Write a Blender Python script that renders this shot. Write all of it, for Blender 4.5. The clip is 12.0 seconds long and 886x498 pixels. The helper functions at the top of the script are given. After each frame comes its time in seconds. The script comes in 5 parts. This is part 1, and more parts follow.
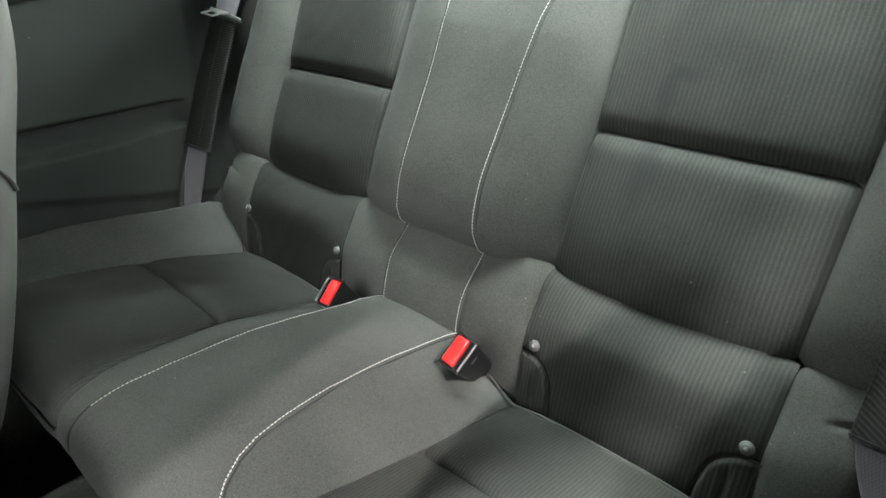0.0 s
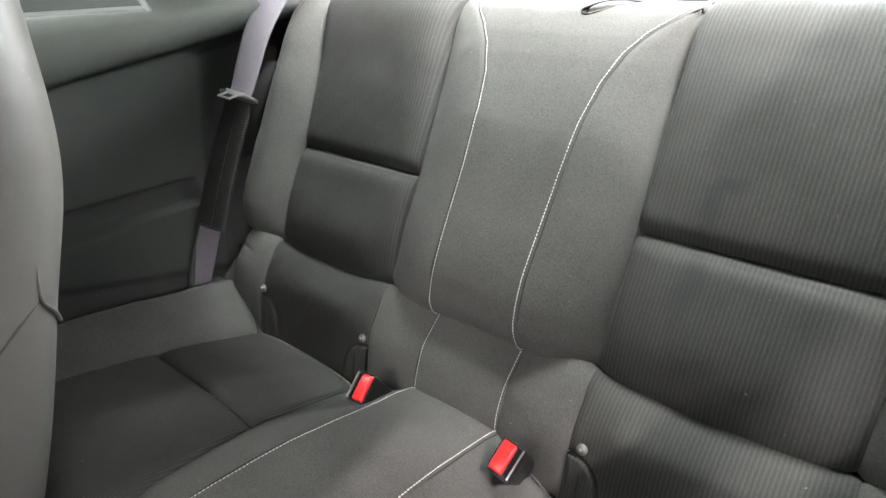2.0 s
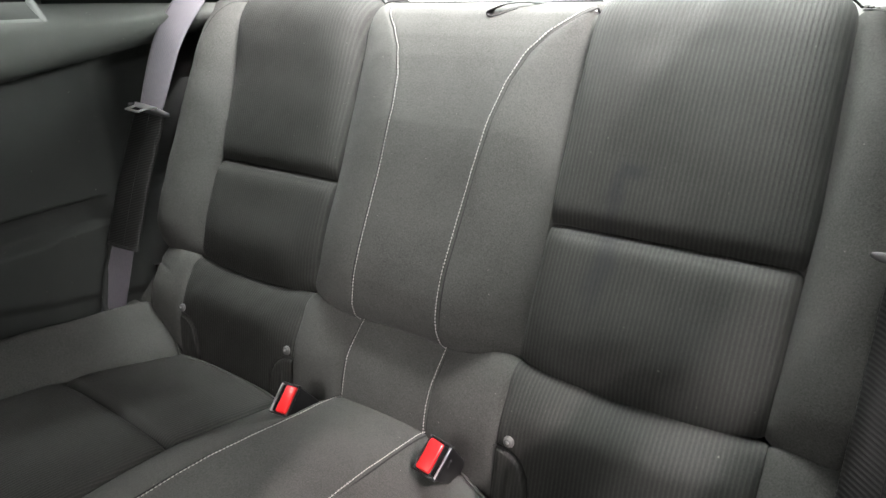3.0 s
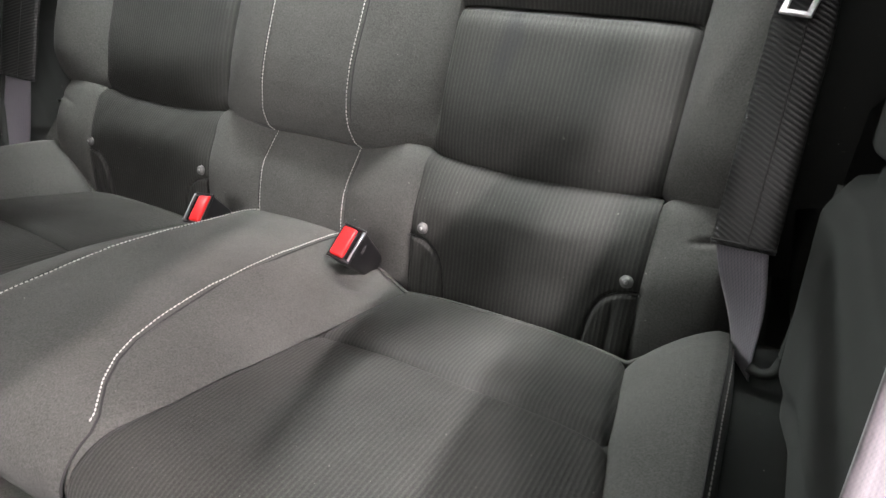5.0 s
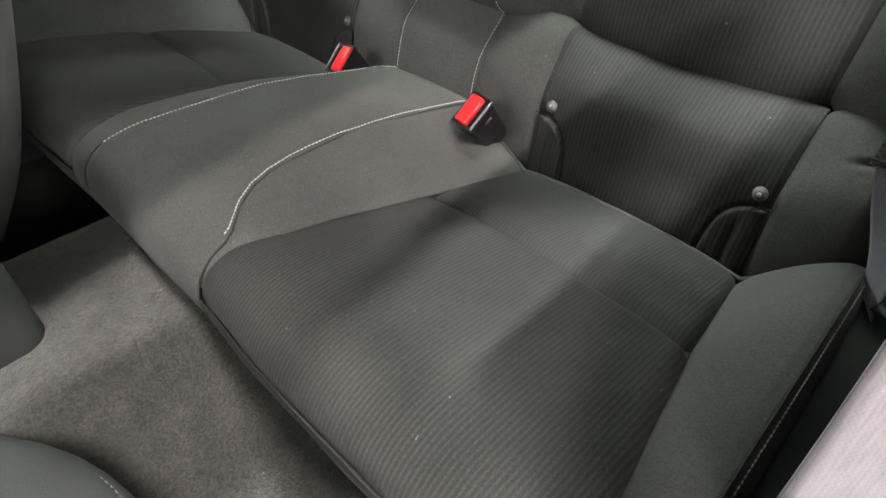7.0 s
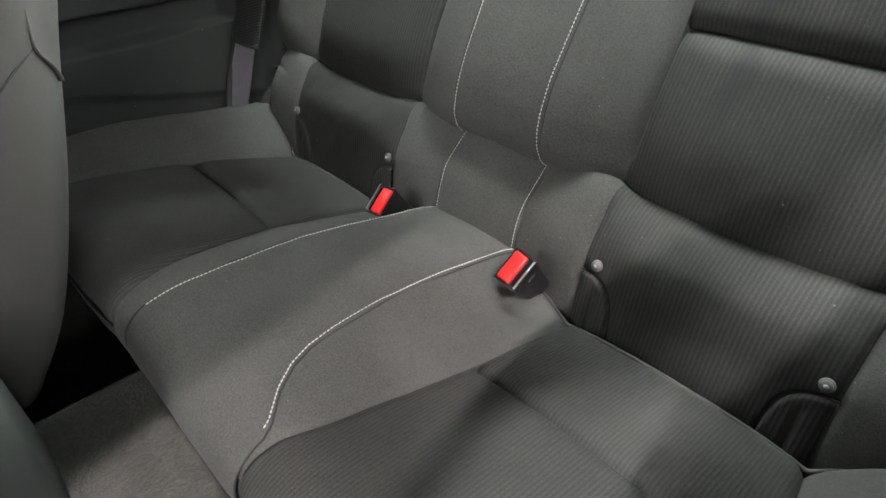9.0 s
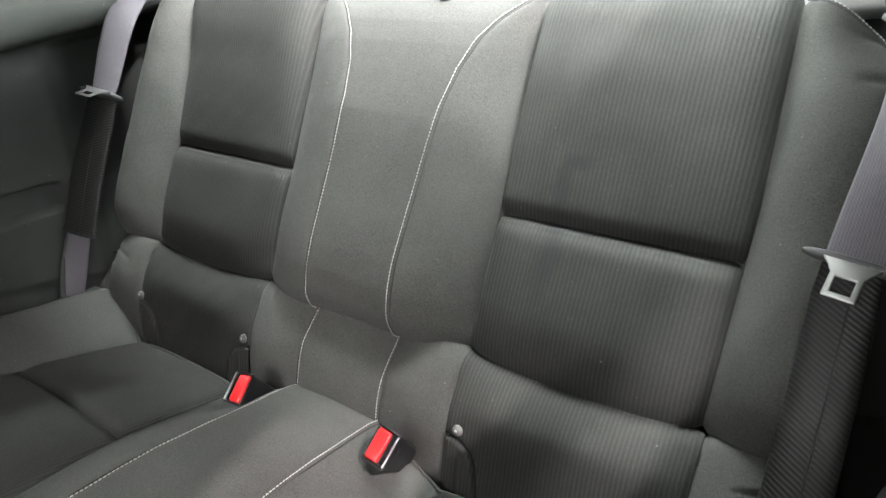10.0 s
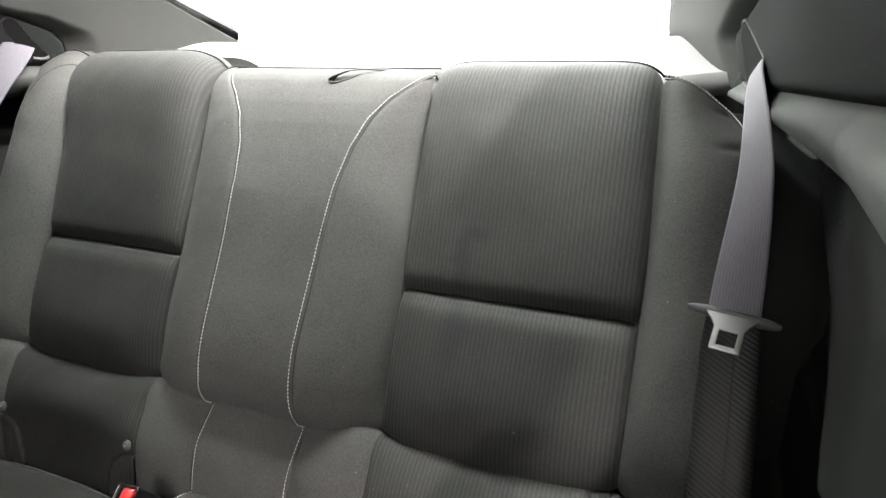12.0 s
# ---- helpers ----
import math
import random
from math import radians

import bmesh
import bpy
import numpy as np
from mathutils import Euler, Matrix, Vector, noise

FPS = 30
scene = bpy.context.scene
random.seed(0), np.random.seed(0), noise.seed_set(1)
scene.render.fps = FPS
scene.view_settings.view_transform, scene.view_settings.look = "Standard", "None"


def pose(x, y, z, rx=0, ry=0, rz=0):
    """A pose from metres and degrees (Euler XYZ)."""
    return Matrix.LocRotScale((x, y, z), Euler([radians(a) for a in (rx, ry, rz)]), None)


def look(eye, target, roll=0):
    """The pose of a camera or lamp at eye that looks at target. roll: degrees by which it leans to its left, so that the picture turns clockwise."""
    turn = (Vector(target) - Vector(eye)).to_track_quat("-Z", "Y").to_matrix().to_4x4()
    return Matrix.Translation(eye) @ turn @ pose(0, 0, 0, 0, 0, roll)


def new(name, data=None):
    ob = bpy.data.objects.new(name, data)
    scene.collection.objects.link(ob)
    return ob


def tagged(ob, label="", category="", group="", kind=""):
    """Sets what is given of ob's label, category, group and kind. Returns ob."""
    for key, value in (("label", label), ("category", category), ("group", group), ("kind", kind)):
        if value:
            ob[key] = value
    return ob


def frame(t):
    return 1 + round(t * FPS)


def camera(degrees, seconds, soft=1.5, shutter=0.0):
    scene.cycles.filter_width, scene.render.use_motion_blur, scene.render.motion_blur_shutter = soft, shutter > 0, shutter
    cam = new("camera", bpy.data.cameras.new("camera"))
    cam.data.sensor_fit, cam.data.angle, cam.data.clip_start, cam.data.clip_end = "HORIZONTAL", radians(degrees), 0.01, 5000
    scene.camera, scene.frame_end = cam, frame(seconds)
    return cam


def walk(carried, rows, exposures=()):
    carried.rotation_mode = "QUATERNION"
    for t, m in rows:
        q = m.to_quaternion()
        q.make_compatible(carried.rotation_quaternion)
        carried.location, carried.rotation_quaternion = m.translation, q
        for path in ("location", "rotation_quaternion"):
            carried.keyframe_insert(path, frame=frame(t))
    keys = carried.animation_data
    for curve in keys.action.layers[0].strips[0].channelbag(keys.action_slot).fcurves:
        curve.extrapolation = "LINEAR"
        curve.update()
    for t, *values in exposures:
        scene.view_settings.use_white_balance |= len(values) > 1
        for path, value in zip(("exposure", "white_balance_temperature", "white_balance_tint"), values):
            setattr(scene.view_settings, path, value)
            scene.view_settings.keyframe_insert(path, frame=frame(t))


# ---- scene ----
cam = camera(73.7, 12.0)
PATH = [
    (0, (0.559, -0.551, 0.876), (-0.636, 0.743, -0.071), -1.3),
    (0.5, (0.492, -0.563, 0.893), (-0.669, 0.765, -0.05), -1.2),
    (1, (0.449, -0.574, 0.889), (-0.703, 0.763, -0.053), -1.2),
    (1.5, (0.438, -0.575, 0.926), (-0.704, 0.779, -0.001), -0.9),
    (2, (0.451, -0.572, 0.97), (-0.695, 0.815, 0.095), -0.8),
    (2.5, (0.468, -0.564, 0.97), (-0.625, 0.909, 0.172), -0.8),
    (2.7, (0.476, -0.563, 0.958), (-0.583, 0.936, 0.164), -0.9),
    (4.3, (0.53, -0.565, 0.842), (-0.341, 1.034, 0.013), -0.7),
    (4.5, (0.54, -0.572, 0.82), (-0.319, 1.016, -0.041), -0.6),
    (5, (0.574, -0.597, 0.769), (-0.252, 0.903, -0.265), -0.5),
    (5.5, (0.594, -0.61, 0.753), (-0.249, 0.759, -0.436), -0.5),
    (6, (0.602, -0.617, 0.75), (-0.308, 0.608, -0.543), -0.9),
    (6.5, (0.604, -0.608, 0.758), (-0.374, 0.512, -0.58), -1.1),
    (6.7, (0.604, -0.601, 0.763), (-0.402, 0.479, -0.586), -1.1),
    (8.3, (0.532, -0.555, 0.768), (-0.593, 0.425, -0.564), -0.9),
    (8.5, (0.52, -0.548, 0.795), (-0.621, 0.446, -0.513), -1.0),
    (9, (0.518, -0.54, 0.85), (-0.672, 0.542, -0.339), -1.7),
    (9.5, (0.514, -0.543, 0.909), (-0.6, 0.72, -0.169), -1.4),
    (10, (0.527, -0.525, 0.948), (-0.436, 0.997, 0.079), -0.7),
    (10.5, (0.525, -0.526, 0.968), (-0.277, 1.165, 0.263), -0.4),
    (11, (0.511, -0.524, 0.973), (-0.227, 1.217, 0.322), -0.4),
    (11.5, (0.51, -0.522, 0.968), (-0.224, 1.224, 0.324), -0.6),
    (12, (0.526, -0.512, 0.95), (-0.195, 1.237, 0.299), -0.6),
]
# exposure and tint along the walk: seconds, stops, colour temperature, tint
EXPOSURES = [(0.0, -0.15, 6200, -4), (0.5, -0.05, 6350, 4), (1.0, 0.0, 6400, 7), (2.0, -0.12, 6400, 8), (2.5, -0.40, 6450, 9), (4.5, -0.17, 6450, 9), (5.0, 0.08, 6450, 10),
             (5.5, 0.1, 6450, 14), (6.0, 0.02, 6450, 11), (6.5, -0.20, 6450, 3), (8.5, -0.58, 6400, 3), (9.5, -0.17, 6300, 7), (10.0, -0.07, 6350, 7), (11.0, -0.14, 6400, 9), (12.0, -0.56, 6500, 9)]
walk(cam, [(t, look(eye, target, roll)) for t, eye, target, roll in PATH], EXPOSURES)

# ---- world and light ----
world = bpy.data.worlds.new("showroom_light")
scene.world = world
world.use_nodes = True
bg = world.node_tree.nodes["Background"]
bg.inputs[0].default_value = (0.93, 1.0, 0.95, 1)
bg.inputs[1].default_value = 0.07
scene.view_settings.exposure = 0.0


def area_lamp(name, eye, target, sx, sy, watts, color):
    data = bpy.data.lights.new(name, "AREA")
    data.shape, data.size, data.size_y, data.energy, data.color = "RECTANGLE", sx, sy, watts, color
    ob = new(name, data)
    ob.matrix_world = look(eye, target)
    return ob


# lamps added out of view to fit the light in the cabin: panels behind the car, over its rear window, ahead of it and
# far off beyond the door, and rows of tubes along both sides
area_lamp("added_panel", (0.1, 3.2, 2.3), (0.0, 0.3, 0.9), 3.5, 1.2, 640, (0.97, 1.0, 0.97))
area_lamp("added_panel", (0.36, 0.38, 3.4), (0.05, 0.20, 0.6), 1.3, 0.4, 362, (0.98, 1.0, 0.97))
area_lamp("added_panel", (0.20, -3.3, 2.15), (0.0, -0.2, 0.45), 0.7, 0.8, 84, (1.0, 0.95, 0.94))
area_lamp("added_panel", (-0.35, -3.3, 2.15), (0.2, -0.2, 0.45), 0.7, 0.8, 40, (1.0, 0.95, 0.94))
area_lamp("added_panel", (6.8, -0.9, 3.15), (0.0, -0.3, 0.6), 1.6, 1.0, 170, (1.0, 0.96, 0.96))
area_lamp("added_panel", (5.0, -3.0, 2.8), (-0.4, -0.2, 0.6), 1.5, 1.0, 170, (1.0, 0.95, 0.94))
area_lamp("added_panel", (2.5, -2.5, 2.2), (0.2, -0.4, 0.4), 0.8, 0.8, 52, (1.0, 0.88, 0.87))


def added_tube(x, y, watts, color, length=1.2, width=0.10):
    """An added ceiling tube, out of view, that runs along the car, turned towards it."""
    ob = area_lamp("added_tube", (x, y, 3.40), (x, y, 0.0), length, width, watts, color)
    tilt = math.degrees(math.atan2(x, 3.0)) * 0.8
    ob.matrix_world = Matrix.Translation((x, y, 3.40)) @ pose(0, 0, 0, 0, tilt, 0) @ pose(0, 0, 0, 0, 0, 90)
    return ob


added_tube(1.82, -0.28, 320, (1.0, 0.94, 0.95), 0.4, 0.08)
added_tube(1.68, -1.45, 290, (1.0, 0.92, 0.93), 1.2, 0.12)
added_tube(2.69, -0.70, 365, (1.0, 0.86, 0.87), 0.5, 0.05)
added_tube(-1.99, -0.35, 62, (0.96, 1.0, 0.97))
added_tube(-2.80, -0.35, 85, (0.96, 1.0, 0.97))
added_tube(-5.00, -0.40, 400, (0.97, 1.0, 0.98))
added_tube(-9.00, -0.40, 480, (0.96, 1.0, 0.97))


# ---- materials ----
def material(name, base, rough=0.6, metal=0.0, sheen=0.0, coat=0.0, spec=0.5):
    m = bpy.data.materials.new(name)
    m.use_nodes = True
    nt = m.node_tree
    b = nt.nodes["Principled BSDF"]
    b.inputs["Base Color"].default_value = (*base, 1)
    b.inputs["Roughness"].default_value = rough
    b.inputs["Metallic"].default_value = metal
    b.inputs["Sheen Weight"].default_value = sheen
    b.inputs["Sheen Roughness"].default_value = 0.45
    b.inputs["Coat Weight"].default_value = coat
    b.inputs["Specular IOR Level"].default_value = spec
    return m, nt, b


def node(nt, kind, **values):
    n = nt.nodes.new(kind)
    for key, v in values.items():
        n.inputs[key].default_value = v
    return n


def mixed(nt, fac, a, b, b_socket):
    """Colour a to b by fac, into b_socket."""
    mx = nt.nodes.new("ShaderNodeMix")
    mx.data_type = "RGBA"
    nt.links.new(fac, mx.inputs[0])
    mx.inputs[6].default_value = (*a, 1)
    mx.inputs[7].default_value = (*b, 1)
    nt.links.new(mx.outputs[2], b_socket)
    return mx


def ramp(nt, fac, lo, hi):
    r = nt.nodes.new("ShaderNodeMapRange")
    r.inputs[1].default_value, r.inputs[2].default_value = lo, hi
    nt.links.new(fac, r.inputs[0])
    return r.outputs[0]


def bumped(nt, b, height, distance, strength, prev=None):
    k = nt.nodes.new("ShaderNodeBump")
    k.inputs["Strength"].default_value = strength
    k.inputs["Distance"].default_value = distance
    nt.links.new(height, k.inputs["Height"])
    if prev:
        nt.links.new(prev, k.inputs["Normal"])
    nt.links.new(k.outputs[0], b.inputs["Normal"])
    return k.outputs[0]


def coords(nt):
    return nt.nodes.new("ShaderNodeTexCoord").outputs["Object"]


def noise_tex(nt, vec, scale, detail=3.0, rough=0.6):
    n = node(nt, "ShaderNodeTexNoise", Scale=scale, Detail=detail, Roughness=rough)
    nt.links.new(vec, n.inputs["Vector"])
    return n.outputs["Fac"]


def cloth(name, dark, light, rough, sheen, weave, bump, stain=0.35, spec=0.2):
    """Woven cloth: worn patches, lint specks and a fine weave."""
    m, nt, b = material(name, dark, rough, sheen=sheen, spec=spec)
    v = coords(nt)
    big = noise_tex(nt, v, 9.0, 5.0, 0.62)
    fine = noise_tex(nt, v, weave, 3.0, 0.8)
    mixv = nt.nodes.new("ShaderNodeMath")
    mixv.operation = "MULTIPLY_ADD"
    nt.links.new(big, mixv.inputs[0])
    mixv.inputs[1].default_value = stain
    half = nt.nodes.new("ShaderNodeMath")
    half.operation = "MULTIPLY"
    nt.links.new(fine, half.inputs[0])
    half.inputs[1].default_value = 1.0 - stain
    nt.links.new(half.outputs[0], mixv.inputs[2])
    fac = ramp(nt, mixv.outputs[0], 0.33, 0.67)
    mx = mixed(nt, fac, dark, light, b.inputs["Base Color"])
    lint = noise_tex(nt, v, 260.0, 1.0, 0.5)
    specks = ramp(nt, lint, 0.80, 0.84)
    mx2 = nt.nodes.new("ShaderNodeMix")
    mx2.data_type = "RGBA"
    nt.links.new(specks, mx2.inputs[0])
    nt.links.new(mx.outputs[2], mx2.inputs[6])
    mx2.inputs[7].default_value = (0.28, 0.27, 0.25, 1)
    nt.links.new(mx2.outputs[2], b.inputs["Base Color"])
    n1 = bumped(nt, b, fine, 0.0008, bump)
    bumped(nt, b, big, 0.004, 0.25, n1)
    return m


M_PLAIN = cloth("charcoal_knit", (0.038, 0.039, 0.0365), (0.0965, 0.098, 0.0915), 0.80, 0.05, 480.0, 0.55, stain=0.24, spec=0.22)
RIB = 0.0055


def ribbed_cloth(name, pitch, dark=(0.0205, 0.0215, 0.020), light=(0.0515, 0.0525, 0.049)):
    """Charcoal cloth whose rib tops are lighter than the grooves between them."""
    m = cloth(name, dark, light, 0.70, 0.04, 560.0, 0.5, stain=0.31, spec=0.28)
    nt = m.node_tree
    b = nt.nodes["Principled BSDF"]
    sock = b.inputs["Base Color"].links[0].from_socket
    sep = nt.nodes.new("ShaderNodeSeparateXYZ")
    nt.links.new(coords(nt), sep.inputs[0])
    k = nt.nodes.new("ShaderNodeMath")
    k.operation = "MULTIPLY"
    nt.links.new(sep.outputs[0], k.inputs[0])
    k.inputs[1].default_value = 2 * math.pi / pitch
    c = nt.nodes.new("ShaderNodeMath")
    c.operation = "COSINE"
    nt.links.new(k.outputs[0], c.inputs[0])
    # groove shade put into the colour, in step with the modelled ribs
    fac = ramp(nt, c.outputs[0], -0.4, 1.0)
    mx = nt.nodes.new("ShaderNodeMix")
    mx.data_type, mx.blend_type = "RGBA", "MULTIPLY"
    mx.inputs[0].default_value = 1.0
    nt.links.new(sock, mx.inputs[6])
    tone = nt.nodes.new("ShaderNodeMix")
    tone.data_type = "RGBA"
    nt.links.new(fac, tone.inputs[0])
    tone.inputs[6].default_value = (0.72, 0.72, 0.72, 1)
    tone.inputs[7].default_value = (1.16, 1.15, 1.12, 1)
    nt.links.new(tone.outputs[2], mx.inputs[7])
    # rubbed marks: a dark scuff and a hooked one
    v = coords(nt)
    wn = node(nt, "ShaderNodeTexNoise", Scale=14.0, Detail=3.0)
    nt.links.new(v, wn.inputs["Vector"])
    sc = nt.nodes.new("ShaderNodeVectorMath")
    sc.operation = "MULTIPLY_ADD"
    nt.links.new(wn.outputs["Color"], sc.inputs[0])
    sc.inputs[1].default_value = (0.05, 0.05, 0.05)
    nt.links.new(v, sc.inputs[2])
    last = mx.outputs[2]
    for place, size, weight in (((0.280, 0.15, 0.692), (0.014, 0.2, 0.040), 0.55), ((0.274, 0.13, 0.612), (0.018, 0.2, 0.060), 0.50), ((0.294, 0.16, 0.722), (0.022, 0.2, 0.008), 0.60), ((0.40, 0.12, 0.56), (0.05, 0.2, 0.06), 0.10), ((-0.24, 0.12, 0.58), (0.03, 0.2, 0.07), 0.15)):
        d = nt.nodes.new("ShaderNodeVectorMath")
        d.operation = "SUBTRACT"
        nt.links.new(sc.outputs[0], d.inputs[0])
        d.inputs[1].default_value = tuple(q + 0.025 for q in place)
        e = nt.nodes.new("ShaderNodeVectorMath")
        e.operation = "DIVIDE"
        nt.links.new(d.outputs[0], e.inputs[0])
        e.inputs[1].default_value = size
        ln = nt.nodes.new("ShaderNodeVectorMath")
        ln.operation = "LENGTH"
        nt.links.new(e.outputs[0], ln.inputs[0])
        f = ramp(nt, ln.outputs["Value"], 1.15, 0.35)
        wgt = nt.nodes.new("ShaderNodeMath")
        wgt.operation = "MULTIPLY"
        nt.links.new(f, wgt.inputs[0])
        wgt.inputs[1].default_value = weight
        sm = nt.nodes.new("ShaderNodeMix")
        sm.data_type = "RGBA"
        nt.links.new(wgt.outputs[0], sm.inputs[0])
        nt.links.new(last, sm.inputs[6])
        sm.inputs[7].default_value = (0.016, 0.018, 0.021, 1)
        last = sm.outputs[2]
    nt.links.new(last, b.inputs["Base Color"])
    return m


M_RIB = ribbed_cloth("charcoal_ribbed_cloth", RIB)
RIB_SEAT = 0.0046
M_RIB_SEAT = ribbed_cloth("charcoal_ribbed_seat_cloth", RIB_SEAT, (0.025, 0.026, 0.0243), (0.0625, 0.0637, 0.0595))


def carpet_material():
    """Cut pile: tufts that lean different ways in patches."""
    m = cloth("grey_brown_carpet", (0.013, 0.0138, 0.0115), (0.090, 0.091, 0.077), 0.95, 0.3, 300.0, 1.0, 0.25)
    nt = m.node_tree
    b = nt.nodes["Principled BSDF"]
    v = coords(nt)
    sock = b.inputs["Base Color"].links[0].from_socket
    patch = ramp(nt, noise_tex(nt, v, 22.0, 6.0, 0.75), 0.36, 0.64)
    tone = nt.nodes.new("ShaderNodeMix")
    tone.data_type = "RGBA"
    nt.links.new(patch, tone.inputs[0])
    tone.inputs[6].default_value = (0.62, 0.62, 0.60, 1)
    tone.inputs[7].default_value = (1.30, 1.28, 1.22, 1)
    mx = nt.nodes.new("ShaderNodeMix")
    mx.data_type, mx.blend_type = "RGBA", "MULTIPLY"
    mx.inputs[0].default_value = 1.0
    nt.links.new(sock, mx.inputs[6])
    nt.links.new(tone.outputs[2], mx.inputs[7])
    nt.links.new(mx.outputs[2], b.inputs["Base Color"])
    bumped(nt, b, noise_tex(nt, v, 160.0, 5.0, 0.8), 0.006, 0.9, b.inputs["Normal"].links[0].from_socket)
    return m


M_CARPET = carpet_material()
M_LEATHER = cloth("dark_grey_leather", (0.056, 0.053, 0.051), (0.076, 0.072, 0.069), 0.42, 0.0, 700.0, 0.35, spec=0.45)
# green-grey soft trim, its colour lightened for the light on the roll
M_ROLL = cloth("lit_grey_green_soft_trim", (0.080, 0.086, 0.080), (0.104, 0.110, 0.103), 0.75, 0.0, 1400.0, 0.35, spec=0.15)
# darkened copy of M_TRIM: the upper quarter's shade is in its colour
M_QUARTER_SHADED = cloth("shaded_grained_plastic", (0.013, 0.015, 0.014), (0.019, 0.021, 0.020), 0.75, 0.0, 1400.0, 0.35, spec=0.08)
M_TRIM = cloth("dark_grained_plastic", (0.036, 0.039, 0.037), (0.050, 0.053, 0.050), 0.7, 0.0, 1400.0, 0.35, spec=0.12)
M_PILLAR = cloth("grey_pillar_plastic", (0.042, 0.044, 0.041), (0.056, 0.058, 0.054), 0.7, 0.0, 1200.0, 0.3, spec=0.15)
M_SHELF = cloth("grey_shelf_cloth", (0.30, 0.30, 0.29), (0.38, 0.38, 0.37), 0.8, 0.2, 700.0, 0.4)
M_HEAD = cloth("grey_headliner", (0.085, 0.085, 0.080), (0.115, 0.115, 0.108), 0.9, 0.1, 800.0, 0.4)
M_BLACK = material("black_plastic", (0.012, 0.012, 0.013), 0.32)[0]
M_DARK = material("black_rubber", (0.006, 0.006, 0.006), 0.8, spec=0.08)[0]
M_THREAD = cloth("pale_thread", (0.48, 0.47, 0.44), (0.66, 0.645, 0.61), 0.7, 0.2, 2500.0, 0.3)
M_DTHREAD = material("black_thread", (0.018, 0.018, 0.018), 0.8)[0]
M_CHROME = material("polished_steel", (0.94, 0.94, 0.93), 0.32, 1.0)[0]
M_STEEL = material("brushed_steel", (0.42, 0.42, 0.42), 0.34, 1.0)[0]
M_RED = material("red_plastic", (0.72, 0.020, 0.022), 0.30, coat=0.3)[0]
M_DOT = material("grey_plastic", (0.11, 0.11, 0.107), 0.5, spec=0.3)[0]
M_WHITE = material("white_print", (0.40, 0.395, 0.395), 0.5)[0]


def webbing_material(name, dark, light, weave=0.10, pitch=0.0014):
    m, nt, b = material(name, dark, 0.62, sheen=0.4)
    uv = nt.nodes.new("ShaderNodeTexCoord").outputs["UV"]
    sep = nt.nodes.new("ShaderNodeSeparateXYZ")
    nt.links.new(uv, sep.inputs[0])

    def wave(sock, k):
        a = nt.nodes.new("ShaderNodeMath")
        a.operation = "MULTIPLY"
        nt.links.new(sock, a.inputs[0])
        a.inputs[1].default_value = k
        s = nt.nodes.new("ShaderNodeMath")
        s.operation = "SINE"
        nt.links.new(a.outputs[0], s.inputs[0])
        return s.outputs[0]
    # u and v are metres along the width and the length
    w1 = wave(sep.outputs[0], 2 * math.pi / pitch)
    w2 = wave(sep.outputs[1], 2 * math.pi / (1.3 * pitch))
    mul = nt.nodes.new("ShaderNodeMath")
    mul.operation = "MULTIPLY_ADD"
    nt.links.new(w1, mul.inputs[0])
    mul.inputs[1].default_value = weave
    m2 = nt.nodes.new("ShaderNodeMath")
    m2.operation = "MULTIPLY"
    soft = nt.nodes.new("ShaderNodeMath")
    soft.operation = "MULTIPLY"
    nt.links.new(w1, soft.inputs[0])
    soft.inputs[1].default_value = 1.6 * weave
    nt.links.new(soft.outputs[0], m2.inputs[0])
    nt.links.new(w2, m2.inputs[1])
    nt.links.new(m2.outputs[0], mul.inputs[2])
    mp = nt.nodes.new("ShaderNodeMapping")
    mp.inputs["Scale"].default_value = (1.0, 0.14, 1.0)
    nt.links.new(uv, mp.inputs["Vector"])
    grain = noise_tex(nt, mp.outputs[0], 700.0, 4.0, 0.75)
    add = nt.nodes.new("ShaderNodeMath")
    nt.links.new(mul.outputs[0], add.inputs[0])
    nt.links.new(grain, add.inputs[1])
    fac = ramp(nt, add.outputs[0], 0.05, 0.95)
    mixed(nt, fac, dark, light, b.inputs["Base Color"])
    bumped(nt, b, add.outputs[0], 0.0002, 0.4)
    return m


M_BELT = webbing_material("grey_violet_webbing", (0.088, 0.082, 0.095), (0.195, 0.183, 0.207), 0.16, 0.0030)
M_BELT_CLOSE = webbing_material("pale_violet_webbing", (0.085, 0.077, 0.084), (0.205, 0.187, 0.203), 0.05)


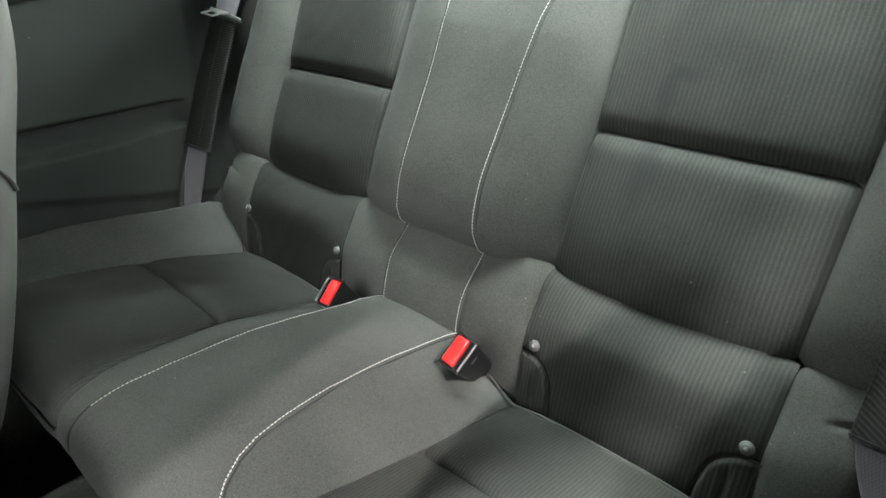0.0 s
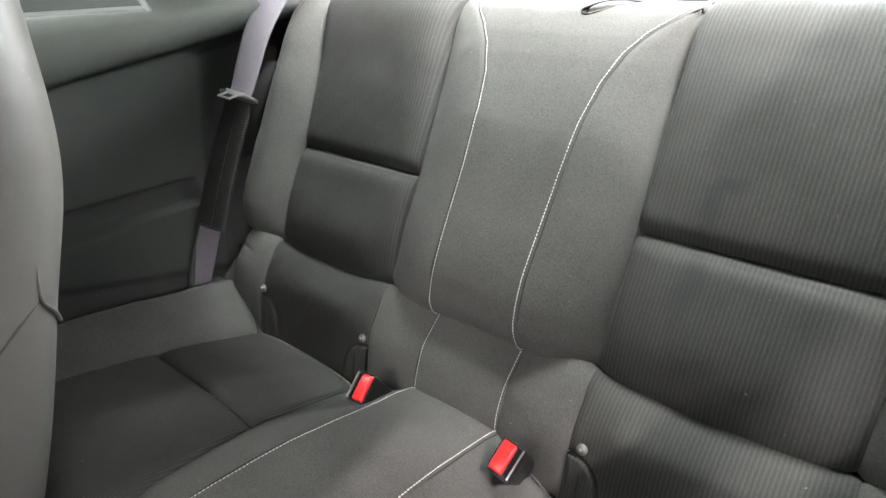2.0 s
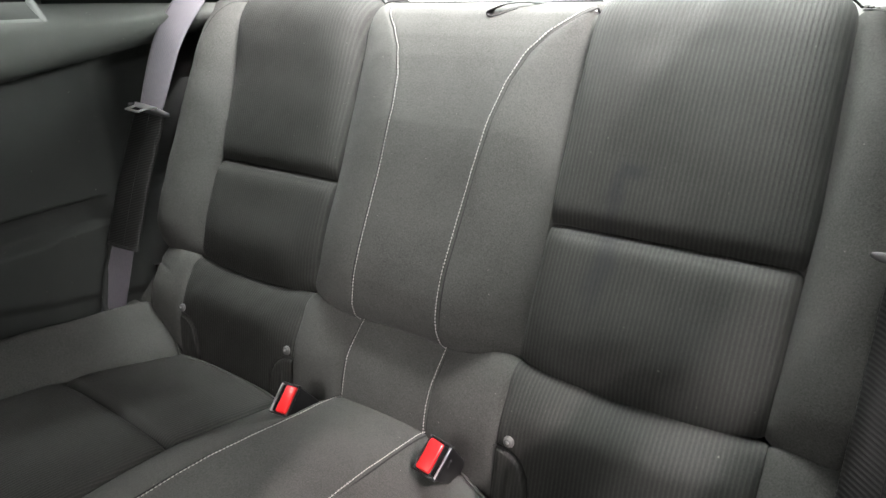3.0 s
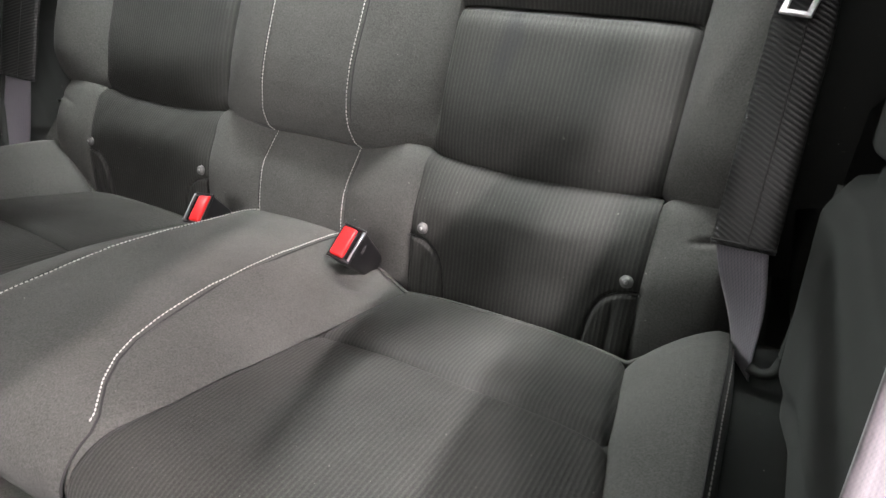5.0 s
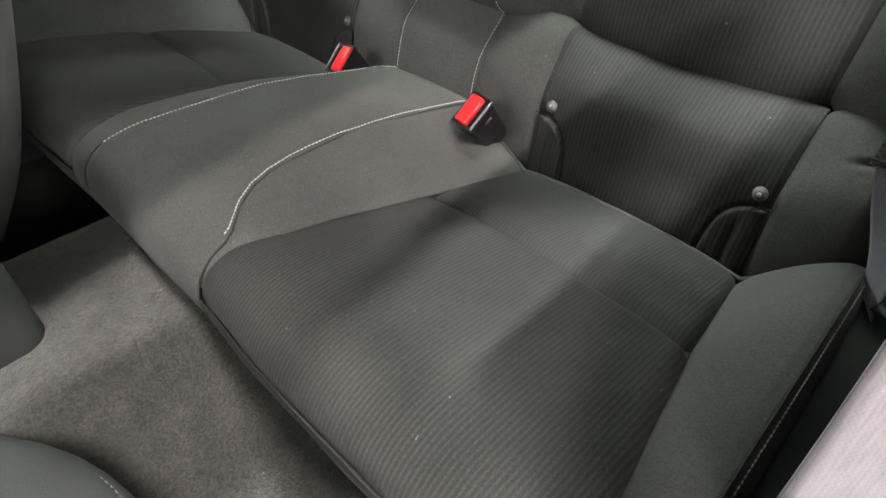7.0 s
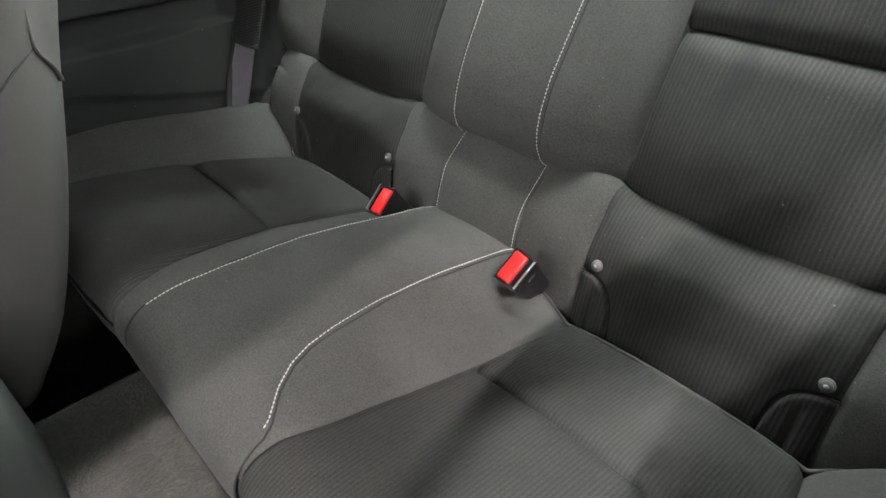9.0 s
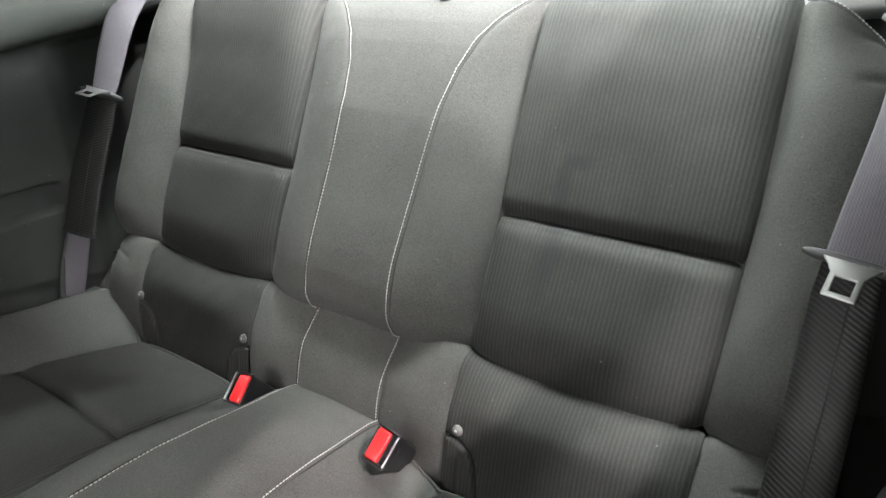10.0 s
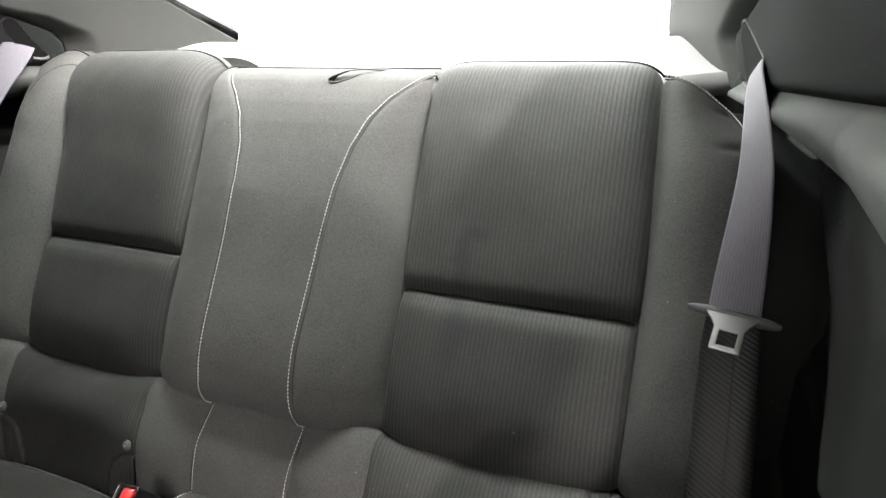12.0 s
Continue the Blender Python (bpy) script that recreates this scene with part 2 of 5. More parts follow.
def carbon_material():
    """Black vinyl with slanting raised bars."""
    m, nt, b = material("black_carbon_vinyl", (0.02, 0.02, 0.02), 0.38, spec=0.32)
    uv = nt.nodes.new("ShaderNodeTexCoord").outputs["UV"]
    sep = nt.nodes.new("ShaderNodeSeparateXYZ")
    nt.links.new(uv, sep.inputs[0])
    k = nt.nodes.new("ShaderNodeMath")
    k.operation = "MULTIPLY_ADD"
    nt.links.new(sep.outputs[0], k.inputs[0])
    k.inputs[1].default_value = -0.55
    nt.links.new(sep.outputs[1], k.inputs[2])
    f = nt.nodes.new("ShaderNodeMath")
    f.operation = "MULTIPLY"
    nt.links.new(k.outputs[0], f.inputs[0])
    f.inputs[1].default_value = 2 * math.pi / 0.0054
    s = nt.nodes.new("ShaderNodeMath")
    s.operation = "SINE"
    nt.links.new(f.outputs[0], s.inputs[0])
    fac = ramp(nt, s.outputs[0], -0.5, 0.7)
    mixed(nt, fac, (0.008, 0.008, 0.008), (0.030, 0.030, 0.029), b.inputs["Base Color"])
    n1 = bumped(nt, b, fac, 0.0006, 0.5)
    bumped(nt, b, noise_tex(nt, coords(nt), 1500.0), 0.0003, 0.5, n1)
    return m


M_CARBON = carbon_material()


def glass_material():
    m, nt, b = material("window_glass", (1, 1, 1), 0.02)
    b.inputs["Transmission Weight"].default_value = 1.0
    b.inputs["IOR"].default_value = 1.01
    return m


M_GLASS = glass_material()


# ---- mesh helpers ----
def thing(name, label, category, at=(0, 0, 0), group="", kind=""):
    ob = new(name)
    ob.location = at
    ob.empty_display_size = 0.05
    return tagged(ob, label, category, group, kind)


def mesh_object(name, verts, faces, mat, parent=None, label="", smooth=True, uv=None):
    me = bpy.data.meshes.new(name)
    me.from_pydata([tuple(map(float, v)) for v in verts], [], [tuple(map(int, f)) for f in faces])
    me.materials.append(mat)
    if smooth:
        me.polygons.foreach_set("use_smooth", [True] * len(me.polygons))
    if uv is not None:
        layer = me.uv_layers.new(name="UVMap")
        loops = np.zeros(len(me.loops), dtype=np.int32)
        me.loops.foreach_get("vertex_index", loops)
        layer.data.foreach_set("uv", np.asarray(uv, dtype=np.float32)[loops].ravel())
    me.update()
    ob = new(name, me)
    if parent:
        ob.parent = parent
        ob.matrix_parent_inverse = Matrix.Translation(parent.location).inverted() if parent.parent is None else Matrix()
    if label:
        ob["label"] = label
    return ob


def grid_faces(nu, nv, wrap_u=False, base=0, flip=False):
    i = np.arange(nu if wrap_u else nu - 1)
    j = np.arange(nv - 1)
    ii, jj = np.meshgrid(i, j, indexing="ij")
    i2 = (ii + 1) % nu
    f = np.stack([ii * nv + jj, i2 * nv + jj, i2 * nv + jj + 1, ii * nv + jj + 1], -1).reshape(-1, 4) + base
    return f[:, ::-1] if flip else f


def sheet(name, P, mat, parent=None, label="", thick=0.0, N=None, uv=None):
    """A grid of points as one mesh; thick gives it a back, offset along -N, and closed rims."""
    nu, nv = P.shape[:2]
    V = P.reshape(-1, 3)
    F = [grid_faces(nu, nv)]
    if thick:
        V = np.vstack([V, (P - thick * N).reshape(-1, 3)])
        n = nu * nv
        F.append(grid_faces(nu, nv, base=n, flip=True))
        rim = np.concatenate([np.arange(nu) * nv, (nu - 1) * nv + np.arange(1, nv), (np.arange(nu - 1)[::-1]) * nv + nv - 1, np.arange(1, nv - 1)[::-1]])
        nxt = np.roll(rim, -1)
        F.append(np.stack([nxt, rim, rim + n, nxt + n], -1))
        if uv is not None:
            uv = np.vstack([uv, uv])
    return mesh_object(name, V, np.vstack(F), mat, parent, label, uv=uv)


def smooth_path(pts, n):
    """A Catmull-Rom curve through pts, n points evenly spaced along it."""
    p = np.asarray(pts, float)
    q = np.vstack([2 * p[0] - p[1], p, 2 * p[-1] - p[-2]])
    out = []
    for i in range(1, len(q) - 2):
        t = np.linspace(0, 1, 24, endpoint=False)[:, None]
        a, b, c, d = q[i - 1], q[i], q[i + 1], q[i + 2]
        out.append(0.5 * (2 * b + (c - a) * t + (2 * a - 5 * b + 4 * c - d) * t ** 2 + (3 * b - a - 3 * c + d) * t ** 3))
    out = np.vstack(out + [p[-1:]])
    s = np.concatenate([[0], np.cumsum(np.linalg.norm(np.diff(out, axis=0), axis=1))])
    k = np.linspace(0, s[-1], n)
    return np.stack([np.interp(k, s, out[:, c]) for c in range(p.shape[1])], -1)


def tube(name, path, radius, mat, parent=None, label="", sides=8, squash=1.0, caps=True):
    """A round cord along a path of points."""
    p = np.asarray(path, float)
    t = np.gradient(p, axis=0)
    t /= np.linalg.norm(t, axis=1)[:, None] + 1e-12
    ref = np.array([0.13, 0.31, 0.94])
    u = np.cross(t, ref)
    u /= np.linalg.norm(u, axis=1)[:, None] + 1e-12
    w = np.cross(t, u)
    r = np.broadcast_to(np.asarray(radius, float), (len(p),))[:, None, None]
    a = np.linspace(0, 2 * np.pi, sides, endpoint=False)
    ring = p[:, None] + r * (np.cos(a)[None, :, None] * u[:, None] + squash * np.sin(a)[None, :, None] * w[:, None])
    V = ring.transpose(1, 0, 2).reshape(-1, 3)
    F = [tuple(f) for f in grid_faces(sides, len(p), wrap_u=True)]
    if caps:
        F += [tuple(np.arange(sides) * len(p)), tuple((np.arange(sides) * len(p) + len(p) - 1)[::-1])]
    return mesh_object(name, V, F, mat, parent, label)


def stitches(name, path, mat, parent, length=0.0040, gap=0.0013, r=0.00078, label=""):
    """A row of short threads along a path that lies on the cloth."""
    p = np.asarray(path, float)
    s = np.concatenate([[0], np.cumsum(np.linalg.norm(np.diff(p, axis=0), axis=1))])
    V, F, base, at = [], [], 0, 0.0
    a = np.linspace(0, 2 * np.pi, 6, endpoint=False)
    while at + length < s[-1]:
        k = np.linspace(at, at + length, 5)
        c = np.stack([np.interp(k, s, p[:, i]) for i in range(3)], -1)
        d = c[-1] - c[0]
        d /= np.linalg.norm(d) + 1e-12
        u = np.cross(d, [0.2, 0.5, 0.84])
        u /= np.linalg.norm(u)
        w = np.cross(d, u)
        rr = r * np.array([0.35, 0.95, 1.0, 0.95, 0.35])
        lift = np.array([0, 0.6, 0.8, 0.6, 0])[:, None] * 0.0
        ring = (c + lift)[:, None] + rr[:, None, None] * (np.cos(a)[None, :, None] * u + np.sin(a)[None, :, None] * w)
        V.append(ring.transpose(1, 0, 2).reshape(-1, 3))
        F.append(grid_faces(6, 5, wrap_u=True, base=base))
        base += 30
        at += length + gap
    return mesh_object(name, np.vstack(V), np.vstack(F), mat, parent, label)


def rounded_box(bm, sx, sy, sz, r, m=Matrix(), seg=3):
    g = bmesh.ops.create_cube(bm, size=1.0, matrix=m @ Matrix.Diagonal((sx, sy, sz, 1)))
    edges = list({e for v in g["verts"] for e in v.link_edges})
    bmesh.ops.bevel(bm, geom=edges, offset=r, segments=seg, affect="EDGES", profile=0.5)
    return bm


def part(name, bm, mat, parent=None, label="", smooth=True):
    me = bpy.data.meshes.new(name)
    bm.to_mesh(me)
    bm.free()
    me.materials.append(mat)
    if smooth:
        me.polygons.foreach_set("use_smooth", [True] * len(me.polygons))
    ob = new(name, me)
    if parent:
        ob.parent = parent
        ob.matrix_parent_inverse = Matrix.Translation(parent.location).inverted() if parent.parent is None else Matrix()
    if label:
        ob["label"] = label
    return ob


class Profile:
    """A side view curve (y, z) that is swept across the car."""

    def __init__(self, pts):
        self.p = smooth_path(pts, 1200)
        self.s = np.concatenate([[0], np.cumsum(np.linalg.norm(np.diff(self.p, axis=0), axis=1))])
        t = np.gradient(self.p, axis=0)
        t /= np.linalg.norm(t, axis=1)[:, None]
        n = np.stack([-t[:, 1], t[:, 0]], -1)
        k = np.ones(31) / 31
        n = np.stack([np.convolve(np.pad(n[:, i], 15, mode="edge"), k, mode="valid") for i in (0, 1)], -1)
        self.n = n / np.linalg.norm(n, axis=1)[:, None]

    def at(self, s):
        return np.interp(s, self.s, self.p[:, 0]), np.interp(s, self.s, self.p[:, 1])

    def normal(self, s):
        return np.interp(s, self.s, self.n[:, 0]), np.interp(s, self.s, self.n[:, 1])

    def point(self, x, s, d):
        y, z = self.at(s)
        ny, nz = self.normal(s)
        return np.stack([x + 0 * s, y + d * ny, z + d * nz], -1)


def ease(e0, e1, v):
    t = np.clip((v - e0) / (e1 - e0), 0, 1)
    return t * t * (3 - 2 * t)


def ribs(x, amp=0.0005, pitch=RIB):
    return amp * (np.abs(np.cos(np.pi * x / pitch)) ** 0.7 - 0.6)


def wobble(x, s, amp, scale, seed):
    """Slow unevenness of stuffed cloth."""
    r = np.random.RandomState(seed)
    out = 0 * (x + s)
    for k in range(7):
        a, b, c = r.uniform(-1, 1, 3)
        out = out + np.sin(scale * (1 + 0.35 * k) * (a * x + b * s) * 2 + 6.28 * c) / (1 + 0.5 * k)
    return amp * out / 3


# ---- rear seat: backrest ----
BACK = Profile([(0.150, 0.476), (0.120, 0.462), (0.101, 0.4585), (0.088, 0.467), (0.083, 0.486), (0.0875, 0.512), (0.102, 0.550), (0.126, 0.598), (0.149, 0.643),
                (0.183, 0.709), (0.228, 0.793), (0.256, 0.844), (0.278, 0.878), (0.300, 0.899), (0.326, 0.909), (0.352, 0.906), (0.374, 0.892), (0.384, 0.850)])
zb = BACK.p[:, 1]
S_TOP = float(BACK.s[int(np.argmax(zb))])


def s_of_z(z):
    """Distance along the front of the backrest at height z."""
    i0 = int(np.argmin(zb[:400]))
    return np.interp(z, zb[i0:int(np.argmax(zb))], BACK.s[i0:int(np.argmax(zb))])


S_SEAM = float(s_of_z(0.643))
X_EDGE = 0.600


def x_in(x, s):
    """Half distance between the inserts' inner seams; side by the sign of x."""
    z = np.where(s > S_TOP, 0.91, np.interp(s, BACK.s, zb))
    return np.where(x < 0, np.interp(z, [0.46, 0.52, 0.66, 0.77, 0.85, 0.905], [0.203, 0.197, 0.197, 0.202, 0.208, 0.215]),
                    np.interp(z, [0.46, 0.60, 0.70, 0.83, 0.905], [0.190, 0.191, 0.187, 0.184, 0.182]))


def x_out(x, s):
    """Half distance between the inserts' outer seams."""
    z = np.where(s > S_TOP, 0.91, np.interp(s, BACK.s, zb))
    return np.where(x < 0, np.interp(z, [0.46, 0.66, 0.79, 0.85, 0.905], [0.509, 0.507, 0.514, 0.521, 0.530]),
                    np.interp(z, [0.46, 0.70, 0.905], [0.497, 0.500, 0.490]))


def stitch_half(s):
    z = np.interp(s, BACK.s, zb)
    w = np.interp(z, [0.46, 0.50, 0.55, 0.62, 0.68, 0.75, 0.80, 0.84, 0.868, 0.888, 0.902, 0.91], [0.088, 0.081, 0.080, 0.082, 0.084, 0.089, 0.099, 0.116, 0.139, 0.165, 0.180, 0.188])
    return np.where(s > S_TOP, 0.188, w)


def back_lift(x, s):
    """How far the padding stands out from the profile."""
    a = np.abs(x)
    xi, xo = x_in(x, s), x_out(x, s)
    xc, xh = 0.5 * (xi + xo), 0.5 * (xo - xi)
    z = np.interp(s, BACK.s, zb)
    c = np.interp(z, [0.4575, 0.461, 0.467, 0.476, 0.490, 0.52, 0.55, 0.60, 0.66, 0.735, 0.78, 0.83, 0.86, 0.89, 0.908], [0.002, 0.018, 0.032, 0.043, 0.050, 0.053, 0.053, 0.050, 0.046, 0.044, 0.039, 0.034, 0.028, 0.018, 0.008])
    c = np.where(s > S_TOP, 0.008, c)
    w = stitch_half(s)
    u = np.clip((a - w) / np.maximum(xi - w, 0.004), 0, 1)
    mid = np.where(a < w, c * (1 - 0.07 * (1 - (a / w) ** 2)), c * (1 - u ** 2.3))
    top = np.where(x < 0, 0.019, 0.0)
    rise = top * ease(0.78, 0.905, z) * ease(0.17, 0.30, a) * (1 - 0.1 * ease(0.46, 0.60, a))
    pil = (0.013 + 0.004 * ease(0.85, 0.90, z)) * (0.10 + 0.90 * ease(0.46, 0.62, z)) * np.clip(1 - np.abs((a - xc) / xh) ** 9, 0, 1) * (a > xi) * (a < xo)
    pil = pil + 0.011 * np.exp(-((z - 0.458) / 0.012) ** 2) * np.clip(1 - np.abs((a - xc) / xh) ** 4, 0, 1) * (a > xi) * (a < xo) * (s < S_SEAM)
    t = np.clip((z - 0.46) / (0.643 - 0.46), 0, 1)
    pil = pil + (0.002 * np.sin(np.pi * t ** 0.75) + 0.0135 * np.exp(-((t - 0.24) / 0.32) ** 2)) * np.clip(1 - np.abs((a - xc) / xh) ** 4, 0, 1) * (a > xi) * (a < xo) * (s < S_SEAM)
    t = np.clip((s - S_SEAM) / (S_TOP - S_SEAM), 0, 1)
    pil = pil + 0.018 * np.sin(np.pi * t ** 1.5) * np.clip(1 - np.abs((a - xc) / xh) ** 6, 0, 1) * (a > xi) * (a < xo) * (s >= S_SEAM)
    v = np.clip((a - xo) / (X_EDGE - xo), 0, 1)
    low = ease(0.455, 0.52, z)
    bol = (0.046 * np.sin(np.pi * np.clip(v, 0, 1) * 0.66) ** 0.85) * (0.55 + 0.45 * low) * (1 - np.where(x < 0, 0.45, 0.75) * ease(0.80, 0.90, z)) * (a > xo)
    drop = np.where(x < 0, -0.004, -0.050) * ease(0.77, 0.91, z) * ease(0.47, 0.60, a) ** 1.4 * (s <= S_TOP + 0.01)
    th = np.arcsin(np.clip((a - 0.492) / 0.098, 0, 0.98))
    past = np.maximum(s - (S_TOP - 0.006 - 0.105 * (1 - np.cos(th))), 0) * ease(0.49, 0.53, a) * (x > 0)
    # the lower edge is drawn down evenly across bolsters and inserts
    foot = 0.010 * np.exp(-((z - 0.466) / 0.022) ** 2) * ease(0.11, 0.18, a) * (1 - ease(0.53, 0.59, a)) * (s < S_SEAM)
    return mid * (a <= xi) + pil + bol + drop + rise + foot - 1.1 * past


def dip(d, depth, width):
    return -depth * np.exp(-(np.maximum(d, 0) / width) ** 1.3)


rear_seat_back = thing("rear_bench_back", "dark charcoal cloth rear car backrest with white contrast stitching", "car seat", (0, 0.2, 0.46))


def back_panel(name, x0, x1, s0, s1, nu, nv, mat, label="", rib=False, seam_low=0.0, seam_top=0.0, edge0=0.006, edge1=0.006, seed=1):
    """One cloth panel between two edge curves x0(s), x1(s)."""
    s = np.linspace(s0, s1, nv)[None, :] + np.zeros((nu, 1))
    u = np.linspace(0, 1, nu)[:, None]
    xa, xb = x0(s), x1(s)
    x = xa + (xb - xa) * u
    d = back_lift(x, s) + wobble(x, s, 0.0009, 22.0, seed)
    soft = 0.2 + 0.8 * ease(0.47, 0.53, np.interp(s, BACK.s, zb))
    d = d + soft * (dip(np.abs(x - xa), edge0, 0.0045) + dip(np.abs(xb - x), edge1, 0.0045))
    if seam_low:
        d = d + dip(s - s0, seam_low, 0.011)
    if seam_top:
        d = d + dip(s1 - s, seam_top, 0.0120) + 0.0028 * np.exp(-((s1 - s - 0.0075) / 0.0042) ** 2)
    if rib:
        d = d + ribs(x)
    return sheet(name, BACK.point(x, s, d), mat, rear_seat_back, label)


# centre panel, inner bolsters
S_C0 = float(BACK.s[0])
back_panel("centre_panel", lambda s: -stitch_half(s), stitch_half, S_C0, S_TOP + 0.012, 70, 240, M_PLAIN, "plain charcoal knit centre panel", edge0=0.003, edge1=0.003, seed=3)
for sign in (-1, 1):
    if sign < 0:
        inner = (lambda s: -x_in(-1 + 0 * s, s), lambda s: -stitch_half(s))
        ins = (lambda s: -x_out(-1 + 0 * s, s), lambda s: -x_in(-1 + 0 * s, s))
    else:
        inner = (stitch_half, lambda s: x_in(1 + 0 * s, s))
        ins = (lambda s: x_in(1 + 0 * s, s), lambda s: x_out(1 + 0 * s, s))
    back_panel("inner_bolster", *inner, S_C0, S_TOP + 0.012, 46, 240, M_PLAIN, "plain charcoal knit bolster", edge0=0.003 if sign > 0 else 0.008, edge1=0.008 if sign > 0 else 0.003, seed=5 + sign)
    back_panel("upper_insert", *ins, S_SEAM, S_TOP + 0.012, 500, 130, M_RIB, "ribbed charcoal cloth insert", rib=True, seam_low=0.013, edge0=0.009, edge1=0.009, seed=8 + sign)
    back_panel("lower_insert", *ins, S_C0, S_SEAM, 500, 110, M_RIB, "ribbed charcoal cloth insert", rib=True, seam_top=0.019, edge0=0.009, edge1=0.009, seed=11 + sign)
    # outer bolster runs out and back round the side
    nv, nu = 200, 60
    s = np.linspace(S_C0, S_TOP + 0.012, nv)[None, :] + np.zeros((nu, 1))
    u = np.linspace(0, 1, nu)[:, None]
    xo = x_out(sign + 0 * s, s)
    xq = xo + (X_EDGE - xo) * np.clip(u / 0.62, 0, 1)
    d = back_lift(sign * xq, s) + wobble(sign * xq, s, 0.0014, 24.0, 21 + sign) + dip(xq - xo, 0.009, 0.006) * (0.2 + 0.8 * ease(0.47, 0.53, np.interp(s, BACK.s, zb)))
    v = np.clip((u - 0.62) / 0.38, 0, 1)
    zz = np.interp(s, BACK.s, zb)
    # two tucks in the cloth near the shoulder
    tuck = np.exp(-((zz - 0.825) / 0.006) ** 2) * ease(0.545, 0.575, xq) + 0.6 * np.exp(-((zz - 0.88) / 0.006) ** 2) * ease(0.54, 0.57, xq)
    d = d - 0.006 * tuck * (sign > 0)
    x = xq + 0.012 * np.sin(v * np.pi / 2)
    d = d - 0.13 * v ** 1.5
    P = BACK.point(sign * x, s, d)
    sheet("outer_bolster", P if sign > 0 else P[::-1], M_PLAIN, rear_seat_back, "plain charcoal knit side bolster")

# stuffing and back cover behind the cloth
nu, nv = 60, 80
s = np.linspace(0.004, BACK.s[-1], nv)[None, :] + np.zeros((nu, 1))
x = np.linspace(-0.606, 0.606, nu)[:, None] + 0 * s
d = back_lift(x, s) - 0.022 + 0.009 * ease(0.86, 0.90, np.interp(s, BACK.s, zb)) - 0.05 * ease(0.585, 0.606, np.abs(x))
P = BACK.point(x, s, np.where(s > S_TOP + 0.008, np.maximum(d, back_lift(x, np.minimum(s, S_TOP)) - 0.012 - 0.05 * ease(0.585, 0.606, np.abs(x))), d))
Q = P.copy()
Q[..., 1] = np.maximum(P[..., 1] + 0.02, 0.40 + 0.10 * (P[..., 2] - 0.6))
sheet("back_cover", P, M_PLAIN, rear_seat_back, "", thick=1.0, N=P - Q)

# topstitching beside the centre panel, and its sunk seam
for sign in (-1, 1):
    s = np.linspace(s_of_z(0.470), S_TOP - 0.022, 260)
    xs = sign * (stitch_half(s) - 0.0045)
    path = BACK.point(xs, s, back_lift(xs, s) + 0.0008)
    stitches("stitching", path, M_THREAD, rear_seat_back, label="pale contrast stitching")
    xs = sign * (stitch_half(s) + 0.0005)
    tube("seam_cord", BACK.point(xs, s, back_lift(xs, s) - 0.0035), 0.0016, M_DTHREAD, rear_seat_back, "dark sunk seam")
    # shoulder stitching on the outer bolster
    k = np.linspace(0, 1, 120)
    xs = sign * (0.492 + 0.098 * np.sin(k * np.pi / 2 * 0.98))
    ss = S_TOP - 0.010 - 0.105 * (1 - np.cos(k * np.pi / 2))
    if sign > 0:
        stitches("shoulder_stitching", BACK.point(xs, ss, back_lift(xs, ss) + wobble(xs, ss, 0.0014, 24.0, 21 + sign) + 0.0012), M_THREAD, rear_seat_back, label="pale contrast stitching")
    tube("shoulder_seam", BACK.point(xs, ss - 0.006, back_lift(xs, ss - 0.006) + wobble(xs, ss, 0.0014, 24.0, 21 + sign) - 0.0006), 0.0010, M_DTHREAD, rear_seat_back, "dark seam")
# welt along the top edge
xs = np.linspace(-0.585, 0.585, 260)
ss = np.full_like(xs, S_TOP - 0.002)
tube("top_piping", BACK.point(xs, ss, back_lift(xs, ss) + 0.0010), 0.0017, M_DTHREAD, rear_seat_back, "black piping")

# ---- rear seat: lower back strip ----
STRIP = Profile([(-0.018, 0.250), (-0.016, 0.280), (-0.014, 0.310), (-0.009, 0.345), (0.000, 0.380), (0.016, 0.415), (0.034, 0.446), (0.048, 0.463), (0.062, 0.470), (0.075, 0.4650), (0.085, 0.4520), (0.093, 0.4340), (0.150, 0.4200)])
zs = STRIP.p[:, 1]
strip_top = int(np.argmax(zs))


def strip_s(z):
    return np.interp(z, zs[:strip_top], STRIP.s[:strip_top])


lower_back = thing("rear_seat_lower_back", "dark charcoal cloth lumbar strip of the rear seat", "car seat", (0, 0.05, 0.28))
XS_ST, XS_IN, XS_OUT = 0.083, 0.194, 0.503


def strip_lift(x, s):
    a = np.abs(x)
    z = np.interp(s, STRIP.s, zs)
    up = np.where(s > STRIP.s[strip_top], 1.0, ease(0.40, 0.47, z))
    mid = -0.012 * up * (1 - ease(0.09, 0.19, a))
    bul = 0.010 * np.clip(1 - ((a - 0.145) / 0.06) ** 2, 0, 1) * ease(0.30, 0.42, z)
    ins = 0.010 * np.clip(1 - np.abs((a - 0.352) / 0.152) ** 4, 0, 1) * np.exp(-((z - 0.435) / 0.04) ** 2) - 0.004 * np.exp(-((z - 0.35) / 0.04) ** 2) * (a > XS_IN) * (a < XS_OUT)
    out = 0.016 * ease(0.503, 0.56, a) * (1 - ease(0.57, 0.62, a)) * ease(0.30, 0.42, z) * (1 - 0.6 * up)
    return mid + bul + ins + out


